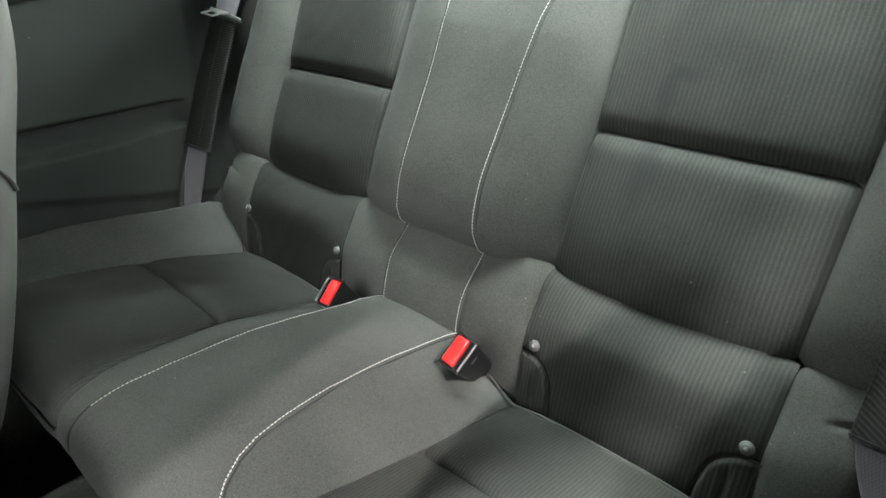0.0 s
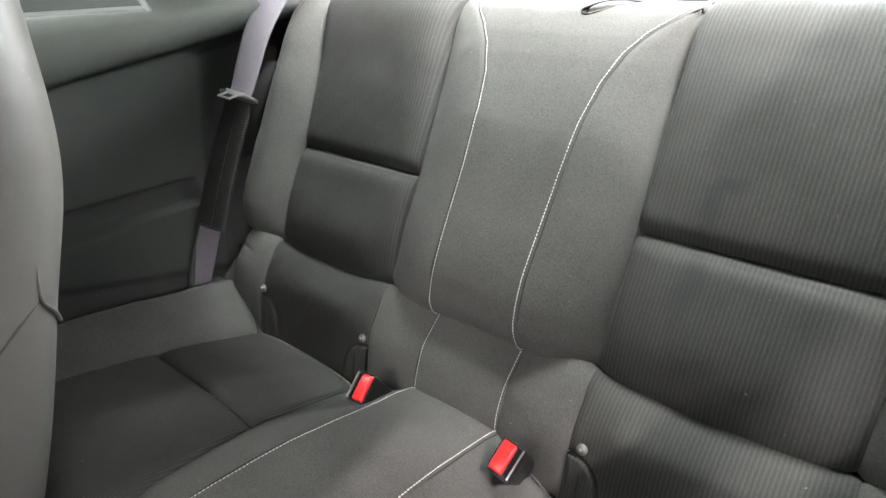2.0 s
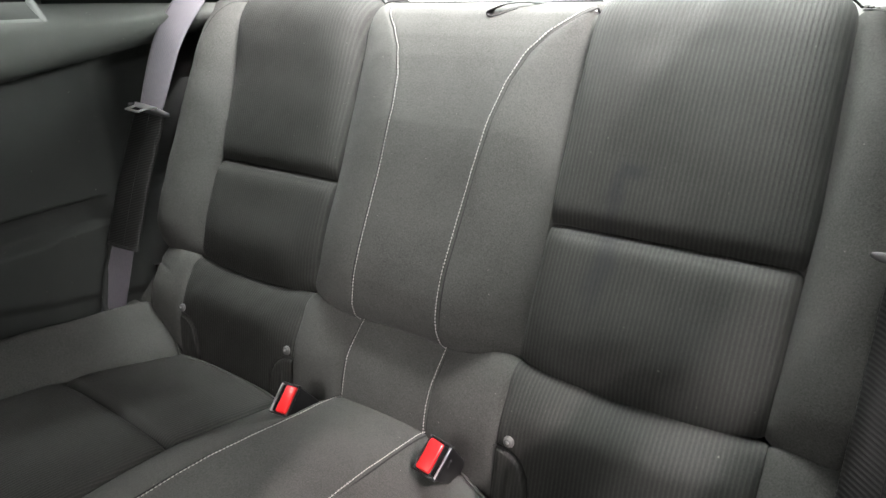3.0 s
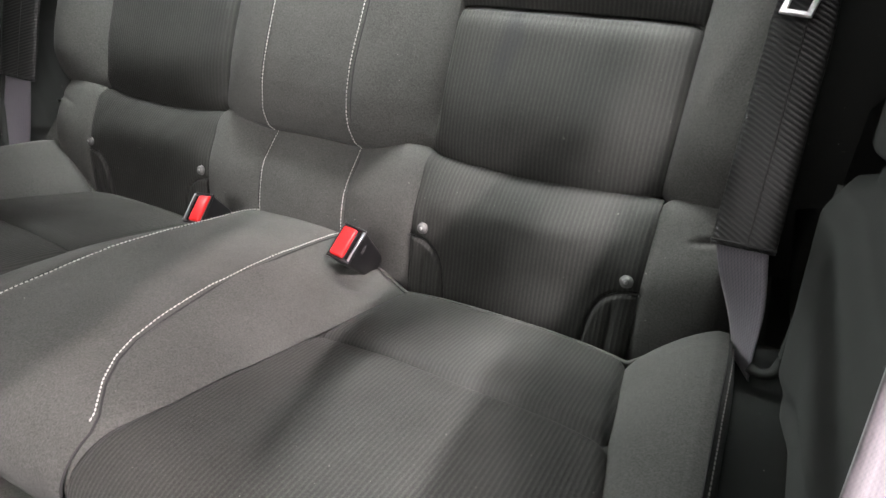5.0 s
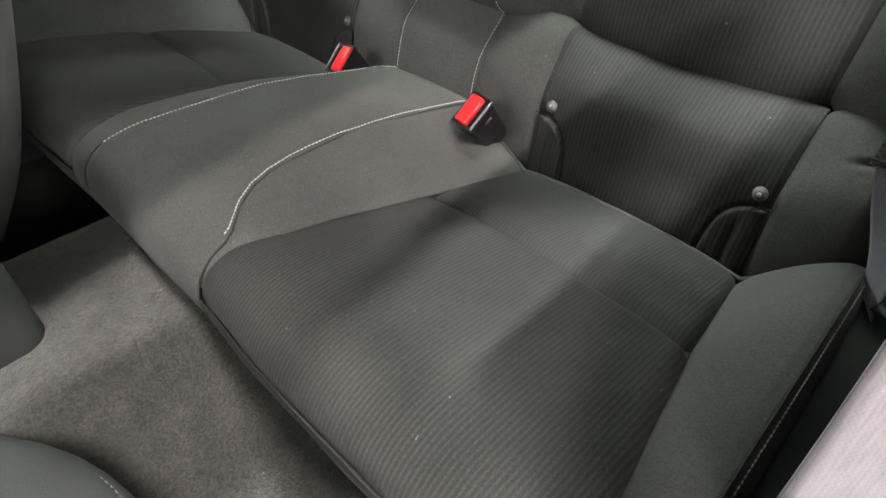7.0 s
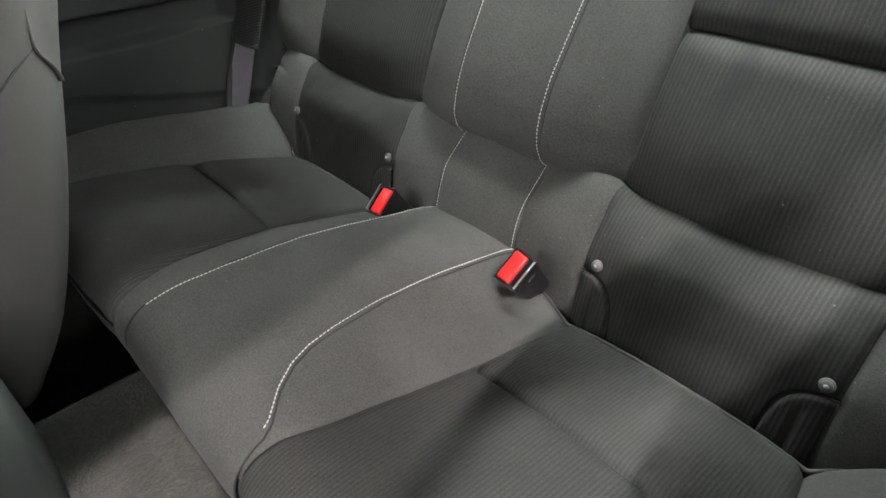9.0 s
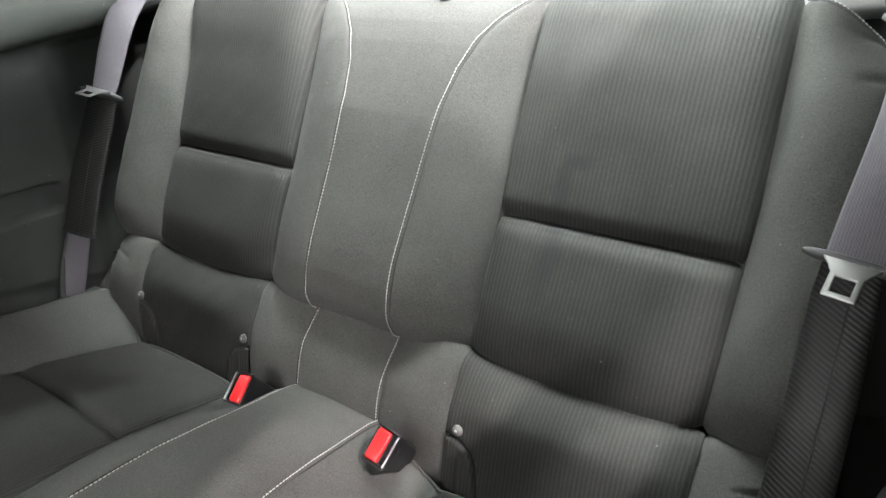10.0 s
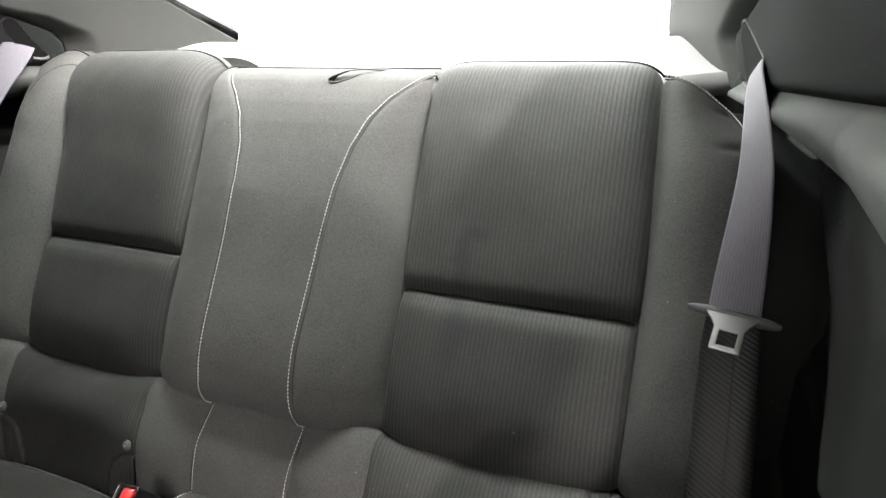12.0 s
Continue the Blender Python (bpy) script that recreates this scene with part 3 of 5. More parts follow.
def strip_point(x, s, d):
    """A point on the strip; the inserts' upper lip sags between their seams."""
    P = STRIP.point(x, s, d)
    z = np.interp(s, STRIP.s, zs)
    up = np.where(s > STRIP.s[strip_top], 1.0, ease(0.39, 0.465, z))
    a = np.abs(x)
    sag = 0.021 * np.clip(1 - np.abs((a - 0.350) / 0.190) ** 3, 0, 1) + 0.006 * (1 - ease(0.06, 0.12, a))
    P[..., 2] = P[..., 2] - sag * up * (1 - 0.55 * ease(0.058, 0.090, P[..., 1]))
    return P


def flap_edge():
    """The outline of an anchor flap: distance from the insert's edge and height."""
    return np.array([(-0.002, 0.368), (0.012, 0.367), (0.027, 0.362), (0.040, 0.352), (0.048, 0.338), (0.052, 0.322), (0.055, 0.300), (0.056, 0.280)])


def strip_panel(name, xa, xb, nu, nv, mat, label, rib=False, e0=0.004, e1=0.004, seed=1, flaps=False):
    s = np.linspace(0.0, STRIP.s[-1], nv)[None, :] + np.zeros((nu, 1))
    x = xa + (xb - xa) * np.linspace(0, 1, nu)[:, None] + 0 * s
    d = strip_lift(x, s) + wobble(x, s, 0.0014, 26.0, seed)
    soft = 1 - 0.75 * np.where(s > STRIP.s[strip_top], 1.0, ease(0.435, 0.465, np.interp(s, STRIP.s, zs)))
    d = d + soft * (dip(np.abs(x - xa), e0, 0.005) + dip(np.abs(xb - x), e1, 0.005))
    if rib:
        d = d + ribs(x)
    if flaps:
        z = np.interp(s, STRIP.s, zs)
        lo, hi = min(abs(xa), abs(xb)), max(abs(xa), abs(xb))
        a = np.abs(x)
        for e in (a - lo, hi - a):
            fe = smooth_path(flap_edge(), 60)
            # signed distance to the flap's outline
            dd = np.full(x.shape, 9.0)
            for q in fe:
                dd = np.minimum(dd, np.hypot(e - q[0], z - q[1]))
            inside = (e < np.interp(-z, -fe[:, 1], fe[:, 0])) & (z < 0.368)
            d = d + np.where(inside, 0.0032, 0.0) - 0.0060 * np.exp(-(dd / 0.0028) ** 2) - np.where(inside, 0.0035 * np.exp(-((e - 0.026) / 0.004) ** 2) * (1 - ease(0.33, 0.352, z)), 0.0)
    return sheet(name, strip_point(x, s, d), mat, lower_back, label)


strip_panel("centre_panel", -XS_ST, XS_ST, 60, 110, M_PLAIN, "plain charcoal knit centre panel", e0=0.003, e1=0.003, seed=31)
for sign in (-1, 1):
    a, b = (XS_ST, XS_IN) if sign > 0 else (-XS_IN, -XS_ST)
    strip_panel("inner_bolster", a, b, 44, 110, M_PLAIN, "plain charcoal knit bolster", e0=0.003 if sign > 0 else 0.006, e1=0.006 if sign > 0 else 0.003, seed=33 + sign)
    a, b = (XS_IN, XS_OUT) if sign > 0 else (-XS_OUT, -XS_IN)
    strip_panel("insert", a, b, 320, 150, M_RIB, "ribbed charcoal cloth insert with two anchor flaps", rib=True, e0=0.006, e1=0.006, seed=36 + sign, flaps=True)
    # outer wing, folded back at the side
    nu, nv = 40, 110
    s = np.linspace(0.0, STRIP.s[strip_top] + 0.016, nv)[None, :] + np.zeros((nu, 1))
    u = np.linspace(0, 1, nu)[:, None]
    xq = XS_OUT + 0.107 * np.clip(u / 0.75, 0, 1) + 0 * s
    z = np.interp(s, STRIP.s, zs)
    crease = np.exp(-((z - 0.438 - 0.25 * (xq - 0.56)) / 0.0035) ** 2) * ease(0.535, 0.565, xq)
    d = strip_lift(sign * xq, s) + wobble(xq, s, 0.002, 26.0, 41 + sign) + dip(xq - XS_OUT, 0.006, 0.005) - (0.006 if sign > 0 else 0.003) * crease
    d = d - 0.10 * np.clip((u - 0.75) / 0.25, 0, 1) ** 1.6 - 0.03 * ease(0.57, 0.61, xq) ** 2
    P = strip_point(sign * (xq + 0.006 * np.clip((u - 0.75) / 0.25, 0, 1)), s, d)
    sheet("outer_wing", P if sign > 0 else P[::-1], M_PLAIN, lower_back, "plain charcoal knit wing")
    s = np.linspace(strip_s(0.325), STRIP.s[strip_top] + 0.004, 130)
    xs = sign * (XS_ST - 0.004 + 0.0 * s)
    stitches("stitching", strip_point(xs, s, strip_lift(xs, s) + wobble(xs, s, 0.0014, 26.0, 31) - 0.0006), M_THREAD, lower_back, r=0.0006, label="pale contrast stitching")
    xs = np.full_like(s, sign * XS_ST)
    tube("seam_cord", strip_point(xs, s, strip_lift(xs, s) - 0.0035), 0.0014, M_DTHREAD, lower_back, "dark sunk seam")
# stuffing
nu, nv = 40, 40
s = np.linspace(0.004, STRIP.s[-1], nv)[None, :] + np.zeros((nu, 1))
x = np.linspace(-0.600, 0.600, nu)[:, None] + 0 * s
d = strip_lift(x, s) - 0.016 - 0.05 * ease(0.57, 0.60, np.abs(x))
P = strip_point(x, s, d)
Q = P.copy()
Q[..., 1] = 0.17
sheet("stuffing", P, M_PLAIN, lower_back, "", thick=1.0, N=P - Q)


for sign in (-1, 1):
    for edge, way in ((XS_IN, 1), (XS_OUT, -1)):
        fe = smooth_path(flap_edge(), 60)
        s = strip_s(fe[:, 1])
        xs = sign * (edge + way * fe[:, 0])
        tube("flap_seam", strip_point(xs, s, strip_lift(xs, s) - 0.0030), 0.0012, M_DTHREAD, lower_back, "dark seam of an anchor flap")


M_DOT_PALE = material("pale_grey_plastic", (0.24, 0.24, 0.235), 0.5)[0]


def anchor_button(x):
    bm = bmesh.new()
    bmesh.ops.create_cone(bm, cap_ends=True, segments=32, radius1=0.0080, radius2=0.0074, depth=0.003)
    g = bmesh.ops.create_uvsphere(bm, u_segments=24, v_segments=10, radius=0.0066, matrix=pose(0, 0, 0.0008) @ Matrix.Diagonal((1, 1, 0.55, 1)))
    s = float(strip_s(0.381))
    y, z = STRIP.at(s)
    ny, nz = STRIP.normal(s)
    c = Vector((x, float(y) + 0.001 * float(ny), float(z) + 0.001 * float(nz)))
    m = Matrix.Translation(c) @ Vector((0, float(ny), float(nz))).to_track_quat("Z", "Y").to_matrix().to_4x4()
    bm.transform(m)
    ob = part("anchor_button", bm, M_DOT, lower_back, "round grey plastic child-seat anchor button")
    bm = bmesh.new()
    bmesh.ops.create_cone(bm, cap_ends=True, segments=20, radius1=0.0024, radius2=0.0020, depth=0.0010, matrix=pose(0, 0, 0.0046))
    bm.transform(m)
    part("button_mark", bm, M_DOT_PALE, ob)


for x in (-0.493, -0.207, 0.214, 0.487):
    anchor_button(x)

# ---- rear seat: cushion ----
CUSH = Profile([(-0.400, 0.085), (-0.442, 0.210), (-0.468, 0.285), (-0.481, 0.325), (-0.482, 0.350), (-0.470, 0.374), (-0.442, 0.389), (-0.400, 0.389), (-0.350, 0.381),
                (-0.300, 0.371), (-0.250, 0.359), (-0.200, 0.346), (-0.150, 0.332), (-0.100, 0.317), (-0.055, 0.303), (-0.034, 0.293), (-0.020, 0.272), (-0.012, 0.240)])
yc = CUSH.p[:, 0]
i_nose = int(np.argmin(yc))


def cush_s(y):
    """Distance along the cushion's top at y."""
    return np.interp(y, yc[i_nose:], CUSH.s[i_nose:])


seat_cushion = thing("rear_seat_cushion", "dark charcoal cloth rear bench cushion with raised centre", "car seat", (0, -0.25, 0.15))
S_CSEAM = float(cush_s(-0.206))
S_LIP = float(CUSH.s[i_nose]) + 0.006


def top_y(s):
    y = np.interp(s, CUSH.s, yc)
    return np.where(s < CUSH.s[i_nose], -0.482, y)


def hump_half(s, x=1):
    """Half width of the raised centre between its stitched seams; side by the sign of x."""
    y = -top_y(s)
    right = np.interp(y, [0.0, 0.25, 0.32, 0.35, 0.375, 0.40, 0.426, 0.44, 0.482], [0.085, 0.086, 0.089, 0.092, 0.101, 0.119, 0.146, 0.154, 0.155])
    left = np.interp(y, [0.0, 0.10, 0.20, 0.28, 0.35, 0.44, 0.482], [0.084, 0.084, 0.091, 0.102, 0.110, 0.114, 0.117])
    return np.where(np.asarray(x) < 0, left, right)


def hump_edge(s):
    return np.interp(-top_y(s), [0.0, 0.20, 0.30, 0.38, 0.43, 0.47, 0.482], [0.203, 0.201, 0.192, 0.178, 0.163, 0.158, 0.158])


def insert_out(s, x=1):
    right = np.interp(-top_y(s), [0.0, 0.045, 0.20, 0.30, 0.41, 0.47, 0.482], [0.507, 0.510, 0.527, 0.543, 0.563, 0.573, 0.575])
    left = np.interp(-top_y(s), [0.0, 0.07, 0.22, 0.32, 0.41, 0.482], [0.488, 0.490, 0.496, 0.494, 0.500, 0.505])
    return np.where(np.asarray(x) < 0, left, right)


def cush_lift(x, s):
    a = np.abs(x)
    y = top_y(s)
    h = np.interp(-y, [0.0, 0.10, 0.20, 0.25, 0.32, 0.38, 0.43, 0.47], [0.057, 0.051, 0.042, 0.036, 0.022, 0.010, 0.003, 0.0])
    h = h + 0.006 * np.exp(-((y + 0.015) / 0.012) ** 2)
    w, e = hump_half(s, x), hump_edge(s)
    u = np.clip((a - w) / np.maximum(e - w, 0.004), 0, 1)
    hump = np.where(a < w, h * (1.0 + 0.03 * (1 - (a / w) ** 2)), h * (1 - u ** np.interp(y, [-0.22, -0.09], [1.25, 0.8]))) * (a <= e)
    o = insert_out(s, x)
    pil = 0.008 * np.clip(1 - np.abs((a - 0.5 * (e + o)) / (0.5 * (o - e))) ** 3, 0, 1) * (a > e) * (a < o)
    z = np.interp(s, CUSH.s, CUSH.p[:, 1])
    ridge = np.where(x < 0, np.interp(-y, [0.045, 0.20, 0.30, 0.40, 0.47], [0.376, 0.402, 0.418, 0.420, 0.405]), np.interp(-y, [0.03, 0.08, 0.14, 0.47], [0.374, 0.384, 0.389, 0.393]))
    crest = np.maximum(ridge - z, 0.012) * (s >= CUSH.s[i_nose]) + 0.012 * (s < CUSH.s[i_nose])
    crest = crest * (1 - np.where(x < 0, 0.0, 0.12 * ease(-0.12, -0.04, y)) - 0.45 * ease(-0.045, -0.02, y))
    v = np.clip((a - o) / np.maximum(0.594 - o, 0.01), 0, 1)
    bol = crest * np.where(x < 0, 0.80 * v + 0.20 * np.sin(v * np.pi / 2), 0.45 * v + 0.55 * np.sin(v * np.pi / 2)) * (a > o)
    yy = np.interp(s, CUSH.s, yc)
    hollow = sum(depth * np.exp(-((x - bx) / 0.026) ** 2 - ((yy - by) / 0.032) ** 2) for bx, by, depth in ((0.150, -0.088, 0.015), (-0.132, -0.098, 0.006)))
    return hump + pil + bol - hollow


def cush_panel(name, x0, x1, s0, s1, nu, nv, mat, label, rib=False, e0=0.004, e1=0.004, low=0.0, top=0.0, seed=1):
    s = np.linspace(s0, s1, nv)[None, :] + np.zeros((nu, 1))
    xa, xb = x0(s), x1(s)
    x = xa + (xb - xa) * np.linspace(0, 1, nu)[:, None]
    d = cush_lift(x, s) + wobble(x, s, 0.0018, 20.0, seed)
    d = d + dip(np.abs(x - xa), e0, 0.006) + dip(np.abs(xb - x), e1, 0.006)
    if low:
        d = d + dip(s - s0, low, 0.007)
    if top:
        d = d + dip(s1 - s, top, 0.007)
    if rib:
        d = d + ribs(x, 0.0004, RIB_SEAT)
    return sheet(name, CUSH.point(x, s, d), mat, seat_cushion, label)


S_END = float(CUSH.s[-1])
cush_panel("centre_panel", lambda s: -hump_half(s, -1), hump_half, 0.0, S_END, 80, 260, M_PLAIN, "plain charcoal knit raised centre", e0=0.0025, e1=0.0025, seed=51)
for sign in (-1, 1):
    def flipped(f, sign=sign):
        return lambda s: sign * f(s)
    pair = (lambda f, g: (f, g)) if sign > 0 else (lambda f, g: (flipped(g), flipped(f)))
    cush_panel("centre_side", *pair(lambda s, sign=sign: hump_half(s, sign), hump_edge), 0.0, S_END, 44, 260, M_PLAIN, "plain charcoal knit side of the raised centre", e0=0.0025 if sign > 0 else 0.004, e1=0.004 if sign > 0 else 0.0025, seed=53 + sign)
    ins = pair(hump_edge, lambda s, sign=sign: insert_out(s, sign))
    SC = S_CSEAM if sign > 0 else float(cush_s(-0.230))
    cush_panel("front_insert", *ins, S_LIP, SC, 420, 150, M_RIB_SEAT, "ribbed charcoal cloth seat insert", rib=True, low=0.004, top=0.0135, e0=0.005, e1=0.008, seed=56 + sign)
    cush_panel("rear_insert", *ins, SC, S_END, 420, 90, M_RIB_SEAT, "ribbed charcoal cloth seat insert", rib=True, low=0.0135, e0=0.005, e1=0.008, seed=56 + sign)
    cush_panel("front_border", *ins, 0.0, S_LIP, 420, 70, M_RIB_SEAT, "ribbed charcoal cloth front border", rib=True, top=0.004, e0=0.005, e1=0.006, seed=62 + sign)
    xs = sign * np.linspace(float(hump_edge(SC)) + 0.004, float(insert_out(SC, sign)) - 0.004, 120)
    s = np.full_like(xs, SC)
    tube("insert_seam", CUSH.point(xs, s, cush_lift(xs, s) + wobble(xs, s, 0.0018, 20.0, 56 + sign) - 0.0126), 0.0018, M_DTHREAD, seat_cushion, "dark sunk seam")
    # outer bolster: over the crest and down the side
    nu, nv = 70, 240
    s = np.linspace(0.0, S_END, nv)[None, :] + np.zeros((nu, 1))
    u = np.linspace(0, 1, nu)[:, None]
    o = insert_out(s, sign)
    xq = o + (0.603 - o) * np.clip(u / 0.6, 0, 1)
    v = np.clip((u - 0.6) / 0.4, 0, 1)
    d = cush_lift(sign * xq, s) + wobble(sign * xq, s, 0.002, 22.0, 66 + sign) + dip(xq - o, 0.007, 0.006)
    x = xq + 0.024 * np.sin(v * np.pi / 2)
    d = d - 0.19 * v ** 2.0
    P = CUSH.point(sign * x, s, d)
    sheet("outer_bolster", P if sign > 0 else P[::-1], M_PLAIN, seat_cushion, "plain charcoal knit side bolster")
    # stitching on the raised centre
    s = np.linspace(cush_s(-0.434 if sign > 0 else -0.445), cush_s(-0.024), 240)
    xs = sign * (hump_half(s, sign) - 0.004)
    stitches("stitching", CUSH.point(xs, s, cush_lift(xs, s) + wobble(xs, s, 0.0018, 20.0, 51) + 0.0002), M_THREAD, seat_cushion, label="pale contrast stitching")
    s = np.linspace(0.05, cush_s(-0.024), 240)
    xs = sign * (hump_half(s, sign) + 0.0004)
    tube("seam_cord", CUSH.point(xs, s, cush_lift(xs, s) - 0.0022), 0.0012, M_DTHREAD, seat_cushion, "dark sunk seam")
    # stitching along the bolster's crest
    s = np.linspace(cush_s(-0.450), cush_s(-0.060), 240)
    xs = np.full_like(s, 0.6105)
    dd = cush_lift(np.full_like(s, 0.603), s) + wobble(sign * 0.603 + 0 * s, s, 0.002, 22.0, 66 + sign) - 0.0060
    stitches("bolster_stitching", CUSH.point(sign * xs, s, dd), M_THREAD, seat_cushion, r=0.0007, label="pale contrast stitching")
    tube("bolster_seam", CUSH.point(sign * (xs - 0.0050), s, dd + 0.0048), 0.0012, M_DTHREAD, seat_cushion, "dark seam")
    # dark seam line along the front edge
    xs = np.linspace(0.160, 0.566, 160)
    s = np.full_like(xs, S_LIP)
    tube("front_seam", CUSH.point(sign * xs, s, cush_lift(xs, s) - 0.001), 0.0013, M_DTHREAD, seat_cushion, "dark seam")
# welt along the rear edge of the cushion
xs = np.linspace(-0.590, 0.590, 500)
s = np.full_like(xs, float(cush_s(-0.030)))
tube("rear_welt", CUSH.point(xs, s, cush_lift(xs, s) + 0.0008), 0.0027, M_PLAIN, seat_cushion, "folded charcoal welt")
nu, nv = 60, 90
s = np.linspace(0.004, S_END, nv)[None, :] + np.zeros((nu, 1))
x = np.linspace(-0.612, 0.612, nu)[:, None] + 0 * s
d = cush_lift(x, s) - 0.014 - 0.06 * ease(0.585, 0.612, np.abs(x))
P = CUSH.point(x, s, d)
Q = P.copy()
Q[..., 1] = np.maximum(P[..., 1], -0.38)
Q[..., 2] = np.minimum(0.155, P[..., 2] - 0.005)
sheet("stuffing", P, M_PLAIN, seat_cushion, "", thick=1.0, N=P - Q)


# ---- buckles ----
def buckle(x, y, z, sign, label):
    """A seat belt buckle. Its red button face looks up and forward; the tongue slot is on the outer side."""
    ob = thing("seat_belt_buckle", label, "buckle", (x, y, z), "rear buckles")
    up = Vector((0.06 * sign, -0.62, 0.78)).normalized()
    lng = Vector((-0.10 * sign, -0.76, -0.62))
    lng = (lng - lng.dot(up) * up).normalized()
    wid = lng.cross(up).normalized()
    if wid.x < 0:
        wid = -wid
    m = Matrix.Translation((x, y, z)) @ Matrix((wid, lng, up)).transposed().to_4x4()
    if m.determinant() < 0:
        m = Matrix.Translation((x, y, z)) @ Matrix((wid, -lng, up)).transposed().to_4x4()
    # body, a little narrower at its foot
    bm = bmesh.new()
    rounded_box(bm, 0.036, 0.050, 0.086, 0.006, pose(0, 0, -0.043))
    for v in bm.verts:
        k = 1 - 0.20 * min(max(-v.co.z / 0.076, 0), 1)
        v.co.x *= k
        v.co.y *= k
    bm.transform(m)
    part("housing", bm, M_BLACK, ob, "glossy black plastic housing")
    # rim round the face
    bm = bmesh.new()
    for sx, sy, px, py in ((0.0365, 0.0025, 0, 0.0238), (0.0365, 0.0025, 0, -0.0238), (0.0022, 0.050, 0.0172, 0), (0.0022, 0.050, -0.0172, 0)):
        rounded_box(bm, sx, sy, 0.004, 0.0008, pose(px, py, 0.0005), 2)
    bm.transform(m)
    part("rim", bm, M_BLACK, ob)
    # slot
    bm = bmesh.new()
    rounded_box(bm, 0.0085, 0.040, 0.004, 0.001, pose(sign * 0.0118, 0, -0.0012), 2)
    bm.transform(m)
    part("tongue_slot", bm, M_DARK, ob, "black tongue slot")
    bm = bmesh.new()
    rounded_box(bm, 0.0030, 0.044, 0.0060, 0.0008, pose(sign * 0.0160, 0, 0.0012), 2)
    bm.transform(m)
    part("slot_plate", bm, M_STEEL, ob, "bright steel slot edge")
    # button, crowned
    bm = bmesh.new()
    rounded_box(bm, 0.0215, 0.0425, 0.008, 0.0034, pose(-sign * 0.0046, 0, 0.0014), 4)
    for v in bm.verts:
        if v.co.z > 0.003:
            v.co.z += 0.0016 * (1 - (v.co.y / 0.0218) ** 2) - 0.10 * max(v.co.y - 0.012, 0)
    bm.transform(m)
    part("release_button", bm, M_RED, ob, "bright red release button")
    # moulded lines on the outer face
    bm = bmesh.new()
    for k in range(2):
        rounded_box(bm, 0.0006, 0.012, 0.0008, 0.0002, pose(sign * 0.0178, 0.004, -0.014 - 0.004 * k), 1)
    bm.transform(m)
    part("moulded_lines", bm, M_DOT, ob)
    # steel stalk
    bm = bmesh.new()
    rounded_box(bm, 0.012, 0.022, 0.034, 0.002, pose(sign * 0.004, -0.004, -0.088), 2)
    bm.transform(m)
    part("stalk", bm, M_CHROME, ob, "steel stalk")


buckle(0.141, -0.072, 0.375, 1, "black buckle with a red button beside the raised seat centre")
buckle(-0.124, -0.083, 0.368, -1, "black buckle with a red button sunk beside the raised seat centre")


# ---- tether strap loop at the top of the backrest ----
def ribbon(name, path, side, width, thick, mat, parent, label=""):
    """A flat strap along path; side gives its width direction at each point."""
    p = np.asarray(path, float)
    sd = np.asarray(side, float)
    sd = sd / np.linalg.norm(sd, axis=1)[:, None]
    t = np.gradient(p, axis=0)
    t /= np.linalg.norm(t, axis=1)[:, None] + 1e-12
    n = np.cross(t, sd)
    n /= np.linalg.norm(n, axis=1)[:, None]
    w = np.broadcast_to(np.asarray(width, float), (len(p),))
    k = np.linspace(-0.5, 0.5, 13)
    P = p[None] + k[:, None, None] * w[None, :, None] * sd[None]
    L = np.concatenate([[0], np.cumsum(np.linalg.norm(np.diff(p, axis=0), axis=1))])
    uv = np.stack([(k[:, None] * w[None, :]), np.broadcast_to(L[None, :], (13, len(p)))], -1).reshape(-1, 2)
    return sheet(name, P, mat, parent, label, thick=thick, N=np.broadcast_to(n[None], P.shape), uv=uv)


loop = thing("tether_loop", "black woven strap loop on top of the backrest", "strap", (0.02, 0.29, 0.90))
lp = smooth_path([(0.128, 0.338, 0.9115), (0.102, 0.326, 0.9145), (0.076, 0.306, 0.9175), (0.052, 0.289, 0.9160), (0.032, 0.279, 0.9090), (0.025, 0.277, 0.9045), (0.032, 0.276, 0.9010), (0.048, 0.283, 0.9045), (0.064, 0.297, 0.9105)], 90)
ribbon("strap", lp, np.tile([[0.35, 0.9, 0.15]], (90, 1)), 0.015, 0.0015, material("black_webbing", (0.014, 0.014, 0.015), 0.7)[0], loop)

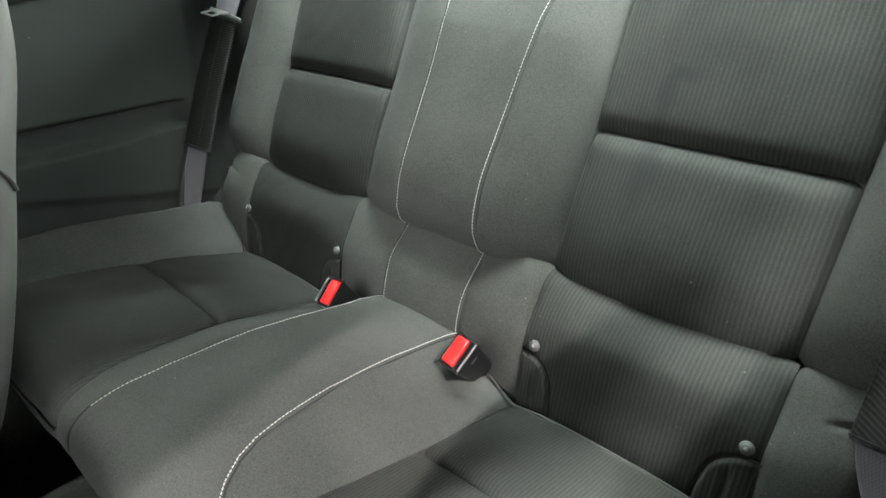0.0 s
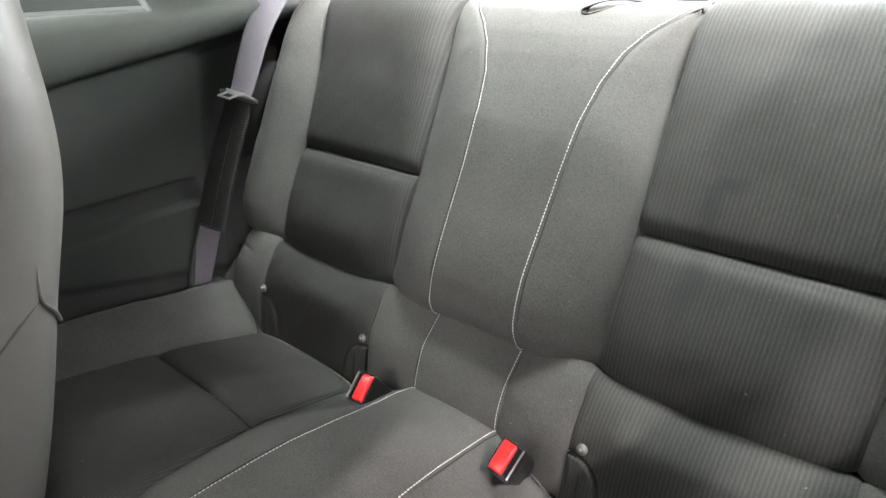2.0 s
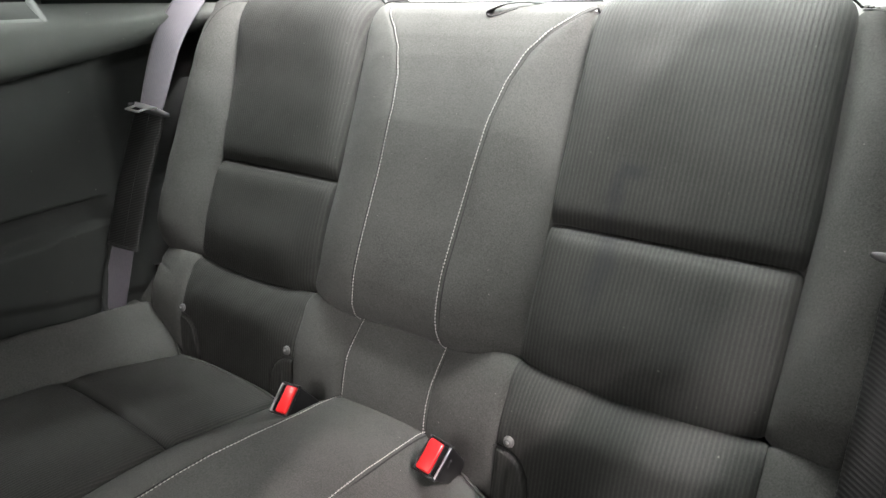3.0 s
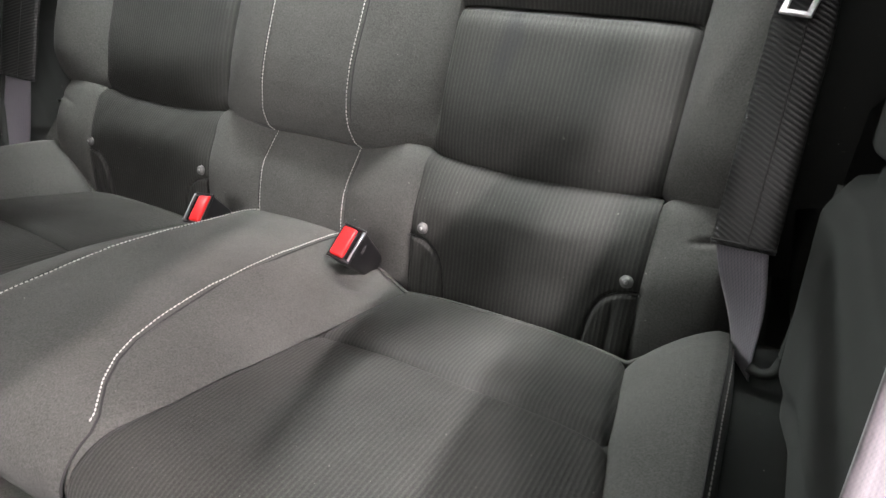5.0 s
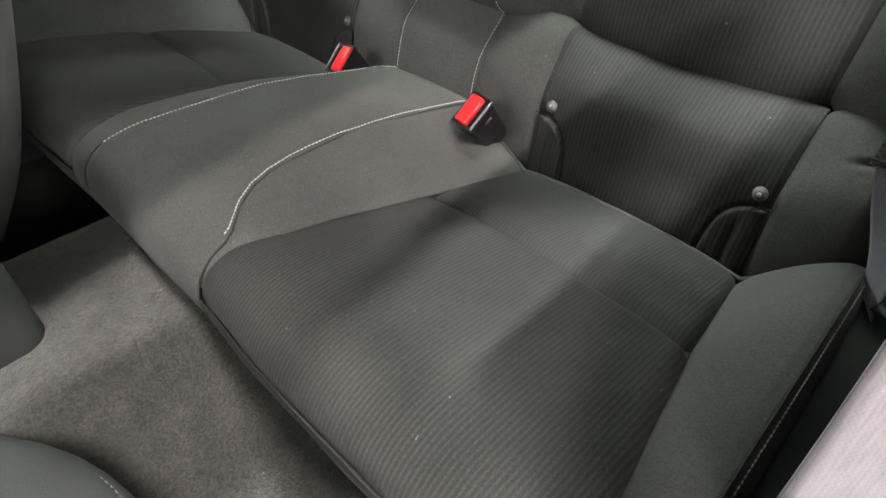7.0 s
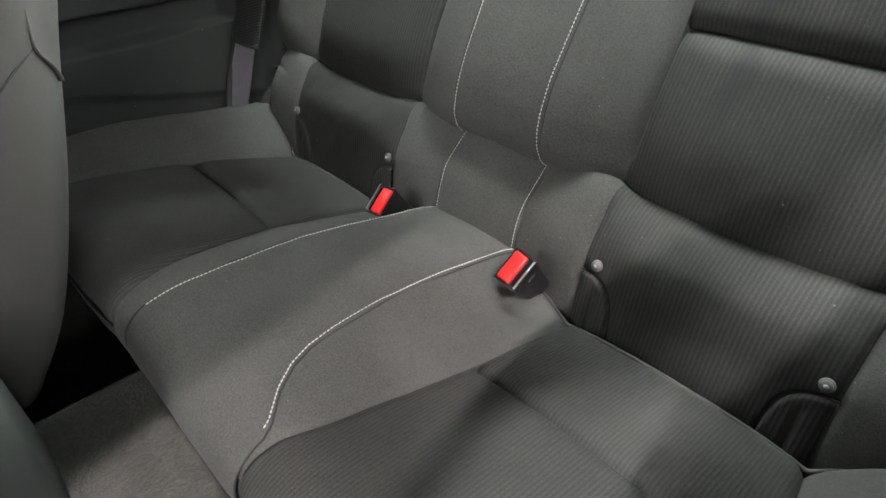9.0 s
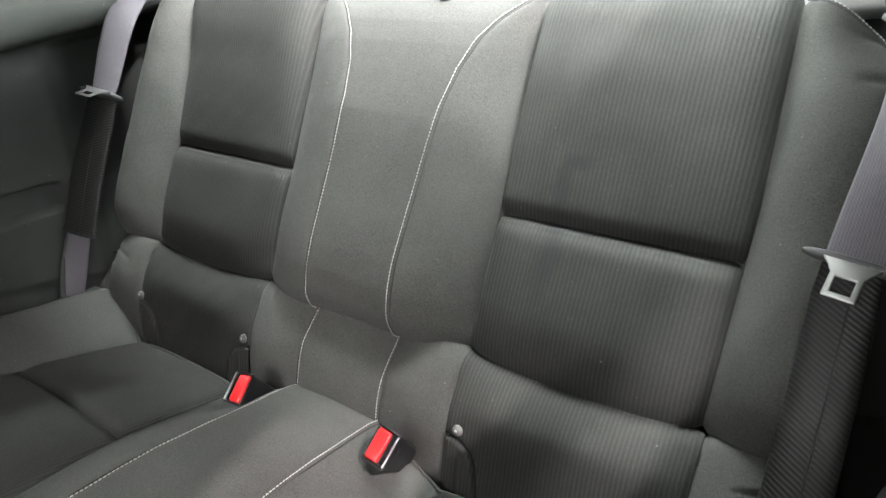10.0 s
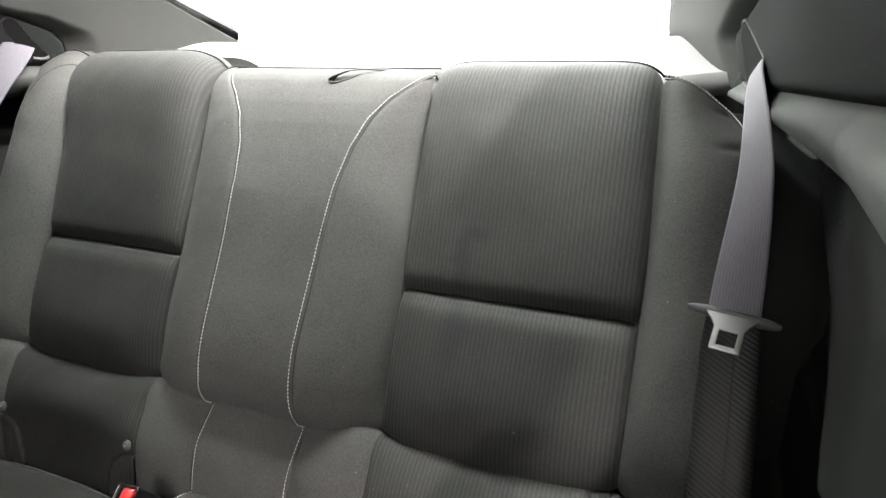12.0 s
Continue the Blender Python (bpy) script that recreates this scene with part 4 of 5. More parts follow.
# ---- rear seat belts ----
def rear_belt(sign, top, mid, low, end, label):
    """Shoulder webbing from the trim slot down through tongue and sleeve to its anchor."""
    ob = thing("rear_seat_belt", label, "seat belt", tuple(mid), "rear seat belts")
    top, mid, low, end = (np.array(q, float) for q in (top, mid, low, end))
    side0 = np.array([1.0, -0.12, 0.0]) if sign > 0 else np.array([0.90, 0.42, 0.0])
    a = smooth_path([top + [0.030 * sign, 0.012, 0.004], top, 0.55 * top + 0.45 * mid + [0.006 * sign, -0.013, 0.006], mid], 120)
    k = np.linspace(0, 1, 120)[:, None]
    # the webbing twists on its way up to the slot
    c = np.sin(np.pi / 2 * k ** (1.5 if sign > 0 else 0.9))
    side = c * (side0 + [0, 0, 0.06]) + np.sqrt(np.maximum(1 - c * c, 0)) * np.array([0.10, -0.84 * sign, 0.52 * sign])
    ribbon("shoulder_webbing", a, side, np.interp(k[:, 0], [0, 0.25], [0.040, 0.049]), 0.0013, M_BELT, ob, "grey-violet woven webbing")
    # sleeve: a flat vinyl tube round the webbing
    p = smooth_path([mid, 0.5 * (mid + low) + [0, -0.004, 0], low], 60)
    t = np.gradient(p, axis=0)
    t /= np.linalg.norm(t, axis=1)[:, None]
    sd = side0 - (t @ side0)[:, None] * t
    sd /= np.linalg.norm(sd, axis=1)[:, None]
    n = np.cross(t, sd)
    ang = np.linspace(0, 2 * np.pi, 48, endpoint=False)
    cx = np.sign(np.cos(ang)) * np.abs(np.cos(ang)) ** 0.55 * (0.0285 if sign > 0 else 0.0325)
    cy = np.sign(np.sin(ang)) * np.abs(np.sin(ang)) ** 0.9 * 0.0068
    grow = np.interp(np.linspace(0, 1, 60), [0, 0.12, 1], [0.88, 0.97, 1.02])
    P = p[None] + grow[None, :, None] * (cx[:, None, None] * sd[None] + cy[:, None, None] * n[None])
    L = np.linspace(0, np.linalg.norm(low - mid), 60)
    uv = np.stack([np.broadcast_to((cx * sign)[:, None], (48, 60)), np.broadcast_to(L[None], (48, 60))], -1).reshape(-1, 2)
    F = [tuple(f) for f in grid_faces(48, 60, wrap_u=True)]
    F += [tuple(np.arange(48) * 60), tuple((np.arange(48) * 60 + 59)[::-1])]
    sl = mesh_object("sleeve", P.reshape(-1, 3), F, M_CARBON, ob, "black carbon-look vinyl sleeve", uv=uv)
    # hem and middle seam of the sleeve
    tube("sleeve_hem", np.vstack([P[:, 58], P[:1, 58]]), 0.0012, M_DTHREAD, sl)
    fr = -1 if n[30][1] > 0 else 1
    cl = p + 0.004 * sd + fr * 0.0070 * n * grow[:, None]
    tube("sleeve_seam", cl, 0.0007, M_DTHREAD, sl)
    # lap webbing to the anchor
    b = smooth_path([p[54], p[59], 0.5 * (low + end) + [0.002 * sign, 0.0, 0], end], 60)
    k = np.linspace(0, 1, 60)[:, None]
    turn = ease(0.1, 1.0, k)
    side = side0 * (1 - turn) + turn * np.array([0.45, -0.88 * sign if sign > 0 else 0.88, 0.0])
    ribbon("lap_webbing", b, side, np.linspace(0.048, 0.044, 60), 0.0013, M_BELT, ob, "grey-violet woven webbing")
    # tongue: plastic grip bar and steel latch plate
    up = (p[0] - p[8])
    up /= np.linalg.norm(up)
    fwd = -n[0] if n[0][1] > 0 else n[0]
    m = Matrix(((sd[0][0], fwd[0], up[0], mid[0]), (sd[0][1], fwd[1], up[1], mid[1]), (sd[0][2], fwd[2], up[2], mid[2]), (0, 0, 0, 1)))
    tg = m @ pose(0, 0.006, 0.003, 22 if sign > 0 else 64, 8 * sign if sign > 0 else 0, 0)
    xs = np.linspace(-0.0435, 0.0435, 31)
    ring = np.linspace(0, 2 * np.pi, 20, endpoint=False)
    ry = 0.0062 * np.sqrt(np.maximum(1 - (xs / 0.0450) ** 2, 0)) + 0.0015
    rz = 0.0056 * np.sqrt(np.maximum(1 - (xs / 0.0446) ** 4, 0))
    V = np.stack([np.broadcast_to(xs[None], (20, 31)), np.sin(ring)[:, None] * ry[None] - 0.002, np.cos(ring)[:, None] * rz[None]], -1).reshape(-1, 3)
    V = np.array([tg @ Vector(v) for v in V])
    F = [tuple(f) for f in grid_faces(20, 31, wrap_u=True)] + [tuple(np.arange(20) * 31), tuple((np.arange(20) * 31 + 30)[::-1])]
    mesh_object("tongue_grip", V, F, M_DOT_DARK, ob, "grey plastic grip of the belt tongue")
    bm = bmesh.new()
    for x0, x1, z0, z1 in ((0.0240, 0.0180, -0.0065, -0.0135), (0.0180, 0.0140, -0.0135, -0.0205)):
        vs = [bm.verts.new((sx, y, z)) for y in (0.0072, 0.0104) for sx, z in ((-x0, z0), (x0, z0), (x1, z1), (-x1, z1))]
        for f in ((0, 1, 2, 3), (7, 6, 5, 4), (0, 4, 5, 1), (1, 5, 6, 2), (2, 6, 7, 3), (3, 7, 4, 0)):
            bm.faces.new([vs[i] for i in f])
    bmesh.ops.recalc_face_normals(bm, faces=bm.faces)
    for px, pz, sx, sz in ((-0.0112, -0.0325, 0.0056, 0.0285), (0.0112, -0.0325, 0.0056, 0.0285), (0, -0.0440, 0.028, 0.0058), (0, -0.0215, 0.026, 0.0060)):
        rounded_box(bm, sx, 0.0030, sz, 0.0012, pose(px, 0.009, pz), 2)
    bm.transform(tg)
    part("latch_plate", bm, M_CHROME, ob, "polished steel latch plate with a square hole", smooth=False)


M_DOT_DARK = material("grey_grip_plastic", (0.105, 0.107, 0.108), 0.34)[0]
rear_belt(1, (0.588, 0.252, 0.924), (0.590, 0.098, 0.686), (0.592, -0.028, 0.470), (0.619, -0.052, 0.350), "grey-violet rear seat belt with black sleeve and steel tongue")
rear_belt(-1, (-0.590, 0.232, 0.958), (-0.604, 0.085, 0.735), (-0.621, -0.020, 0.486), (-0.650, -0.060, 0.340), "grey-violet rear seat belt with black sleeve by the quarter trim")

# ---- cabin: side trim, pillars, shelf ----
def side_trim(sign):
    """Moulded quarter panel beside the rear seat."""
    nu, nv = 260, 190
    y = np.linspace(-0.62 if sign < 0 else -0.455, 0.80, nu)[:, None] + np.zeros((1, nv))
    z = np.linspace(0.10, 0.945, nv)[None, :] + np.zeros((nu, 1))
    z = np.where(y > 0.345, np.minimum(z, 0.885), np.where(y < -0.04, np.minimum(z, 0.900), z))
    x = 0.668 + 0 * y
    # long groove
    groove = (ease(0.546, 0.551, z) if sign > 0 else ease(0.525, 0.530, z)) * (1 - ease(0.574, 0.580, z))
    x = x + (0.022 if sign > 0 else 0.036) * groove * (1 - ease(-0.03, 0.01, y - (0.0 if sign < 0 else 0.07))) + 0.010 * ease(0.555, 0.585, z)
    # shadowed step down to the sill
    x = x + 0.008 * (1 - ease(0.41 - 0.25 * (y + 0.2), 0.43 - 0.25 * (y + 0.2), z)) * (z < 0.54)
    # armrest roll: swells inwards above a rising line, then slopes back under the upper panel
    lift = 0.0 if sign > 0 else 0.022
    line = np.where(sign > 0, 0.808 + 0.165 * np.minimum(y, 0.33), 0.826 + 0.16 * np.minimum(y, 0.33))
    crest = line + 0.66 * np.maximum(0.903 + lift - line, 0.006)
    upper = np.minimum(0.655 - 0.243 * np.minimum(y, 0.33), 0.70)
    inner = np.minimum(0.612 if sign < 0 else 0.636, upper - 0.008) + 0.050 * (1 - ease(-0.46, -0.36, y))
    q = np.clip((z - line) / (crest - line), 0, 1)
    under = x + (inner - x) * (np.sqrt(1 - (1 - q) ** 2) if sign < 0 else np.sin(q * np.pi / 2))
    x = np.where(z < crest, under, inner + (upper + 0.012 - inner) * np.clip((z - crest) / np.maximum(0.903 + lift - crest, 0.004), 0, 1) ** 1.4)
    # pocket that holds the belt, next to the seat
    if sign < 0:
        # the lower half stands proud below the groove
        x = x - 0.008 * (1 - ease(0.519, 0.526, z)) * (1 - ease(-0.15, -0.09, y))
        x = x + 0.030 * ease(0.02, 0.09, y) * (1 - ease(line - 0.03, line, z)) * ease(0.30, 0.36, z)
    else:
        # the lower half stands proud as a ledge; the pocket's rounded front edge leans back as it rises
        x = x - 0.012 * (1 - ease(0.520, 0.545, z)) * ease(0.32, 0.37, z)
        y0 = np.interp(z, [0.375, 0.42, 0.48, 0.54, 0.60, 0.66, 0.72, 0.80], [-0.066, -0.046, -0.017, 0.010, 0.035, 0.060, 0.105, 0.250])
        soft = 0.012 + 0.030 * ease(0.50, 0.60, z)
        below = (1 - ease(line - 0.03, line, z)) * ease(0.366, 0.384, z)
        x = x + 0.045 * ease(y0, y0 + soft, y) * below
        x = x - 0.012 * np.exp(-((y - y0 + 0.030 + 0.35 * np.maximum(0.52 - z, 0)) / 0.030) ** 2) * below
    P = np.stack([sign * x, y, z], -1)
    N = np.zeros_like(P)
    N[..., 0] = -sign
    ob = sheet("trim_panel", P, M_TRIM, None, "", thick=0.02, N=N)
    # on the right the paler colour reaches lower, over the lit trim
    ob.data.materials.append(M_ROLL)
    for f in ob.data.polygons:
        c = f.center
        f.material_index = int(c.z > (0.810 + 0.165 * min(c.y, 0.33) if sign > 0 else 0.828 + 0.16 * min(c.y, 0.33)))
    return ob


for sign, nm in ((-1, "wall_west"), (1, "wall_east")):
    t = side_trim(sign)
    t.name = nm
    tagged(t, "dark grained plastic quarter trim panel beside the rear seat", "trim panel", kind="structure")
    # sill ledge between cushion and trim
    bm = bmesh.new()
    rounded_box(bm, 0.07, 0.62, 0.02, 0.008, pose(sign * 0.650, -0.30, 0.335))
    tagged(part("trim", bm, M_TRIM, None), "dark plastic sill ledge along the seat cushion", "trim", kind="structure")


def quarter_x(y, z, lift):
    """Inner face of the upper quarter trim; it leans inwards with height."""
    v = np.clip((z - 0.893 - lift) / 0.277, 0, 1)
    return 0.655 - 0.243 * y - 0.075 * v ** 1.3


def rear_edge(sign, z):
    """Where the upper quarter trim ends towards the rear, at height z."""
    if sign > 0:
        return np.interp(z, [0.890, 0.906, 0.930, 0.950, 0.959, 0.988, 1.013, 1.05, 1.17], [0.312, 0.326, 0.336, 0.338, 0.332, 0.254, 0.188, 0.10, -0.06])
    return np.interp(z, [0.915, 0.941, 0.962, 0.980, 1.006, 1.014, 1.05, 1.17], [0.314, 0.318, 0.314, 0.298, 0.230, 0.171, 0.09, -0.06])


def c_pillar(sign):
    """Pillar trim from the belt slot back to the rear glass."""
    nu, nv = 90, 70
    u = np.linspace(0, 1, nu)[:, None]
    v = np.linspace(0, 1, nv)[None, :]
    # from the shoulder, back along the shelf to the glass corner; up towards the roof
    y0 = 0.10 + 0.62 * u
    x0 = np.interp(u, [0, 0.32, 0.684, 1], [0.660, 0.594, 0.530, 0.474]) + (0.016 * u if sign < 0 else 0.0)
    z0 = np.interp(u, [0, 0.32, 0.684, 1], [0.870, 0.880, 0.915, 0.952])
    y1 = -0.20 + 0.35 * u
    x1 = np.interp(u, [0, 0.5, 1], [0.590, 0.545, 0.495])
    z1 = 1.17 + 0 * u
    k = v ** (0.9 + 0.1 * u)
    x = x0 + (x1 - x0) * k + 0.018 * np.sin(np.pi * v) * (1 - u)
    y = y0 + (y1 - y0) * k
    z = z0 + (z1 - z0) * v
    # it dives behind the raised quarter panel
    yr = rear_edge(sign, z)
    x = x + (1 - ease(yr - 0.005, yr + 0.05, y)) * np.maximum(quarter_x(y, z, 0.0 if sign > 0 else 0.022) + 0.026 - x, 0)
    P = np.stack([sign * x, y, z], -1)
    N = np.stack([-sign * 0.85 + 0 * x, -0.4 + 0 * x, 0 * x], -1)
    ob = sheet("trim", P, M_PILLAR, None, "", thick=0.02, N=N)
    return tagged(ob, "grey plastic pillar trim beside the rear window", "pillar trim", kind="structure")


for sign in (-1, 1):
    c_pillar(sign)


def upper_quarter(sign):
    """Raised trim panel that carries the belt slot."""
    nu, nv = 90, 60
    u = np.linspace(0, 1, nu)[:, None]
    v = np.linspace(0, 1, nv)[None, :]
    lift = 0.0 if sign > 0 else 0.022
    z = 0.893 + lift + 0.277 * v + 0.010 * u
    y_rear = rear_edge(sign, z)
    # right front edge drawn forward, to block the tubes' light from the strip
    y_front = np.interp(z, [0.89, 0.95, 1.00, 1.06, 1.17], [-0.02, -0.08, -0.11, -0.145, -0.27] if sign > 0 else [-0.02, -0.03, -0.05, -0.075, -0.12])
    y = y_rear + (y_front - y_rear) * u
    x = quarter_x(y, z, lift)
    # rolled rear and lower edges
    x = x + 0.022 * (1 - ease(0.0, 0.05, u)) ** 2 + 0.015 * (1 - ease(0.0, 0.06, v)) ** 2
    P = np.stack([sign * x, y, z], -1)
    N = np.stack([-sign + 0 * x, -0.24 + 0 * x, 0 * x], -1)
    ob = sheet("trim", P, M_QUARTER_SHADED, None, "", thick=0.02, N=N)
    # black cord along the rear edge, put in for the gap's shade
    edge = np.stack([sign * (quarter_x(y_rear[0], z[0], lift) + 0.020), y_rear[0] + 0.002, z[0]], -1)
    tagged(tube("trim", edge, 0.0022, M_DARK, None), "thin black cord for the shade in the gap behind the quarter trim", "trim", kind="structure")
    return tagged(ob, "dark grey plastic upper quarter trim with the belt slot", "trim", kind="structure")


def belt_slot(sign):
    lift = 0.0 if sign > 0 else 0.022
    ob = thing("belt_guide", "black belt slot in the grey quarter trim", "belt guide", (sign * 0.586, 0.26, 0.94 + lift), "belt guides")
    if sign > 0:
        o = [(0.296, 0.957), (0.289, 0.971), (0.276, 0.973), (0.264, 0.964), (0.246, 0.947), (0.231, 0.933), (0.240, 0.914), (0.266, 0.903), (0.284, 0.906), (0.292, 0.925)]
    else:
        o = [(0.208, 0.996), (0.218, 1.003), (0.231, 0.998), (0.252, 0.968), (0.276, 0.942), (0.270, 0.935), (0.252, 0.936), (0.232, 0.954), (0.214, 0.978)]
    o = smooth_path(o + o[:1], 65)[:-1]
    c = o.mean(0)
    rings = []
    for k, dx in ((1.05, 0.001), (1.02, -0.0012), (0.99, -0.0016), (0.97, -0.0006)):
        q = c + (o - c) * k
        rings.append(np.stack([sign * (quarter_x(q[:, 0], q[:, 1], lift) + dx), q[:, 0], q[:, 1]], -1))
    P = np.stack(rings, 1)
    mesh_object("slot_rim", P.reshape(-1, 3), grid_faces(64, 4, wrap_u=True), M_BLACK, ob, "black plastic rim")
    # solid black plug, put in for the shade inside the slot
    q = c + (o - c) * 0.98
    V = np.stack([sign * (quarter_x(q[:, 0], q[:, 1], lift) - 0.0008), q[:, 0], q[:, 1]], -1)
    V2 = V + np.array([sign * 0.012, 0, 0])
    F = [tuple(range(64)), tuple(range(127, 63, -1))] + [(k, 64 + k, 64 + (k + 1) % 64, (k + 1) % 64) for k in range(64)]
    mesh_object("slot_plug", np.vstack([V, V2]), F, M_DARK, ob, "black plug for the shade inside the slot", smooth=False)
    # pale lip at the foot of the slot
    q = smooth_path([(0.288, 0.905), (0.276, 0.901), (0.262, 0.901)] if sign > 0 else [(0.276, 0.937), (0.264, 0.934), (0.250, 0.936)], 20)
    tube("slot_lip", np.stack([sign * (quarter_x(q[:, 0], q[:, 1], lift) - 0.003), q[:, 0], q[:, 1]], -1), 0.0026, M_DOT, ob, "pale plastic lip")


for sign in (-1, 1):
    upper_quarter(sign)
    belt_slot(sign)

# parcel shelf behind the backrest
nu, nv = 60, 40
x = np.linspace(-0.66, 0.66, nu)[:, None] + np.zeros((1, nv))
y = np.linspace(0.375, 0.80, nv)[None, :] + np.zeros((nu, 1))
z = 0.905 + 0.055 * ease(0.375, 0.62, y) + 0.012 * ease(0.45, 0.62, np.abs(x))
P = np.stack([x, y, z], -1)
tagged(sheet("shelf", P, M_SHELF, None, "", thick=0.03, N=np.broadcast_to(np.array([0, 0, 1.0]), P.shape)), "grey cloth parcel shelf under the rear window", "parcel shelf", kind="structure")


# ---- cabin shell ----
# brightness beyond the rear window is put into this material as emission
M_GLOW = bpy.data.materials.new("glowing_backdrop")
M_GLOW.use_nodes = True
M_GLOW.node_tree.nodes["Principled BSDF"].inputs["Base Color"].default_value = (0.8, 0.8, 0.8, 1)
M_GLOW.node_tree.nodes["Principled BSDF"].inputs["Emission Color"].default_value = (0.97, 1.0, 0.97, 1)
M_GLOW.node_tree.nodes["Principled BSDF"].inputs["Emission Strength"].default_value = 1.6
M_HALL = cloth("grey_hall_floor", (0.050, 0.050, 0.050), (0.075, 0.075, 0.074), 0.5, 0.0, 40.0, 0.1)

def plate(name, corners, mat, label, category, thick=0.03, n=(0, 0, 1), res=2):
    c = np.array(corners, float).reshape(2, 2, 3)
    u = np.linspace(0, 1, res)[:, None, None]
    v = np.linspace(0, 1, res)[None, :, None]
    P = (c[0, 0] * (1 - u) + c[1, 0] * u) * (1 - v) + (c[0, 1] * (1 - u) + c[1, 1] * u) * v
    return tagged(sheet(name, P, mat, None, "", thick=thick, N=np.broadcast_to(np.array(n, float), P.shape)), label, category, kind="structure")


# roof lining and rear glass
# the lining's rear edge is out of view, set to cut the lamps' light
plate("ceiling", [(-0.785, -0.98, 1.16), (-0.60, 0.115, 1.155), (0.785, -0.98, 1.16), (0.60, 0.115, 1.155)], M_HEAD, "grey cloth headliner under the roof", "headliner", 0.05, (0, 0, -1))
gl = plate("window_1", [(-0.50, 0.715, 0.962), (-0.53, 0.16, 1.160), (0.50, 0.715, 0.962), (0.53, 0.16, 1.160)], M_GLASS, "sloping rear window of clear glass", "window", 0.004, (0, 0.33, 0.94))
gl.visible_shadow = False
for sign in (-1, 1):
    k = np.linspace(0, 1, 40)
    edge = np.stack([sign * ((0.480 if sign > 0 else 0.494) + (0.018 if sign > 0 else 0.008) * k), 0.690 - 0.57 * k, 0.972 + 0.205 * k], -1)
    tagged(tube("trim", edge, 0.006, M_DARK, None), "black rubber gasket along the rear window", "gasket", kind="structure")
# outer quarter panels below the windows
for sign in (-1, 1):
    plate("wall_outer", [(sign * 0.80, -1.45, 0.05), (sign * 0.80, -1.45, 0.93), (sign * 0.80, 0.85, 0.05), (sign * 0.80, 0.85, 0.93)] if sign < 0 else
          [(0.80, -0.42, 0.05), (0.80, -0.42, 0.93), (0.80, 0.85, 0.05), (0.80, 0.85, 0.93)], M_TRIM, "dark inner side of the body panel", "car body", 0.03, (sign, 0, 0))
    plate("window_sill", [(sign * 0.690, -1.45 if sign < 0 else -0.42, 0.897), (sign * 0.690, 0.05, 0.897), (sign * 0.83, -1.45 if sign < 0 else -0.42, 0.905), (sign * 0.83, 0.05, 0.905)], M_ROLL, "dark plastic window sill", "sill", 0.02)
    k = np.linspace(0, 1, 30)
    edge = np.stack([sign * 0.815 + 0 * k, (-1.40 if sign < 0 else -0.42) + (1.44 if sign < 0 else 0.46) * k, 0.915 + 0.02 * k], -1)
    tagged(tube("trim", edge, 0.009, M_DARK, None), "black rubber gasket along the side window", "gasket", kind="structure")
    # roof rail and door pillar
    k = np.linspace(0, 1, 24)
    rail = np.stack([sign * (0.778 - 0.177 * k), -1.0 + 1.11 * k, 1.180 + 0 * k], -1)
    tagged(tube("trim", rail, 0.030, M_HEAD, None, sides=16), "grey roof rail trim", "roof rail", kind="structure")
plate("door_sill", [(0.735, -1.45, 0.05), (0.735, -1.45, 0.24), (0.735, -0.46, 0.05), (0.735, -0.46, 0.24)], M_TRIM, "dark plastic sill of the open door", "door sill", 0.05, (1, 0, 0))
# added plates that stop light from the rear reaching the side trim
for sign in (-1, 1):
    plate("blocker_plate", [(sign * 0.56, 0.335, 0.25), (sign * 0.56, 0.335, 0.865), (sign * 0.78, 0.335, 0.25), (sign * 0.78, 0.335, 0.865)], M_TRIM, "dark plate added behind the side of the seat to block light", "panel", 0.01, (0, 1, 0))
plate("wall_rear", [(-0.80, 0.84, 0.05), (-0.80, 0.84, 0.95), (0.80, 0.84, 0.05), (0.80, 0.84, 0.95)], M_TRIM, "dark bulkhead behind the rear seat", "car body", 0.03, (0, 1, 0))
plate("wall_front", [(-0.80, -1.45, 0.05), (-0.80, -1.45, 0.80), (0.80, -1.45, 0.05), (0.80, -1.45, 0.80)], M_TRIM, "dark dashboard bulkhead", "dashboard", 0.05, (0, -1, 0))

plate("ground", [(-40, -40, -0.2), (-40, 40, -0.2), (40, -40, -0.2), (40, 40, -0.2)], M_HALL, "dark grey hall floor under the car", "floor", 0.05)

plate("backdrop", [(-16, 6.5, -0.2), (-16, 6.5, 9.0), (16, 6.5, -0.2), (16, 6.5, 9.0)], M_GLOW, "glowing white backdrop far behind the car", "backdrop", 0.05, (0, 1, 0))

# floor carpet with the raised tunnel
nu, nv = 150, 120
x = np.linspace(-0.80, 0.80, nu)[:, None] + np.zeros((1, nv))
y = np.linspace(-1.44, 0.80, nv)[None, :] + np.zeros((nu, 1))
z = 0.115 + 0.155 * ease(-0.235, -0.150, x) * (1 - ease(0.075, 0.225, x)) + 0.0 * y
z = z + wobble(x, y, 0.004, 14.0, 71)
P = np.stack([x, y, z], -1)
tagged(sheet("floor", P, M_CARPET, None, "", thick=0.04, N=np.broadcast_to(np.array([0, 0, 1.0]), P.shape)), "grey-brown cut-pile car carpet over the tunnel", "carpet", kind="structure")


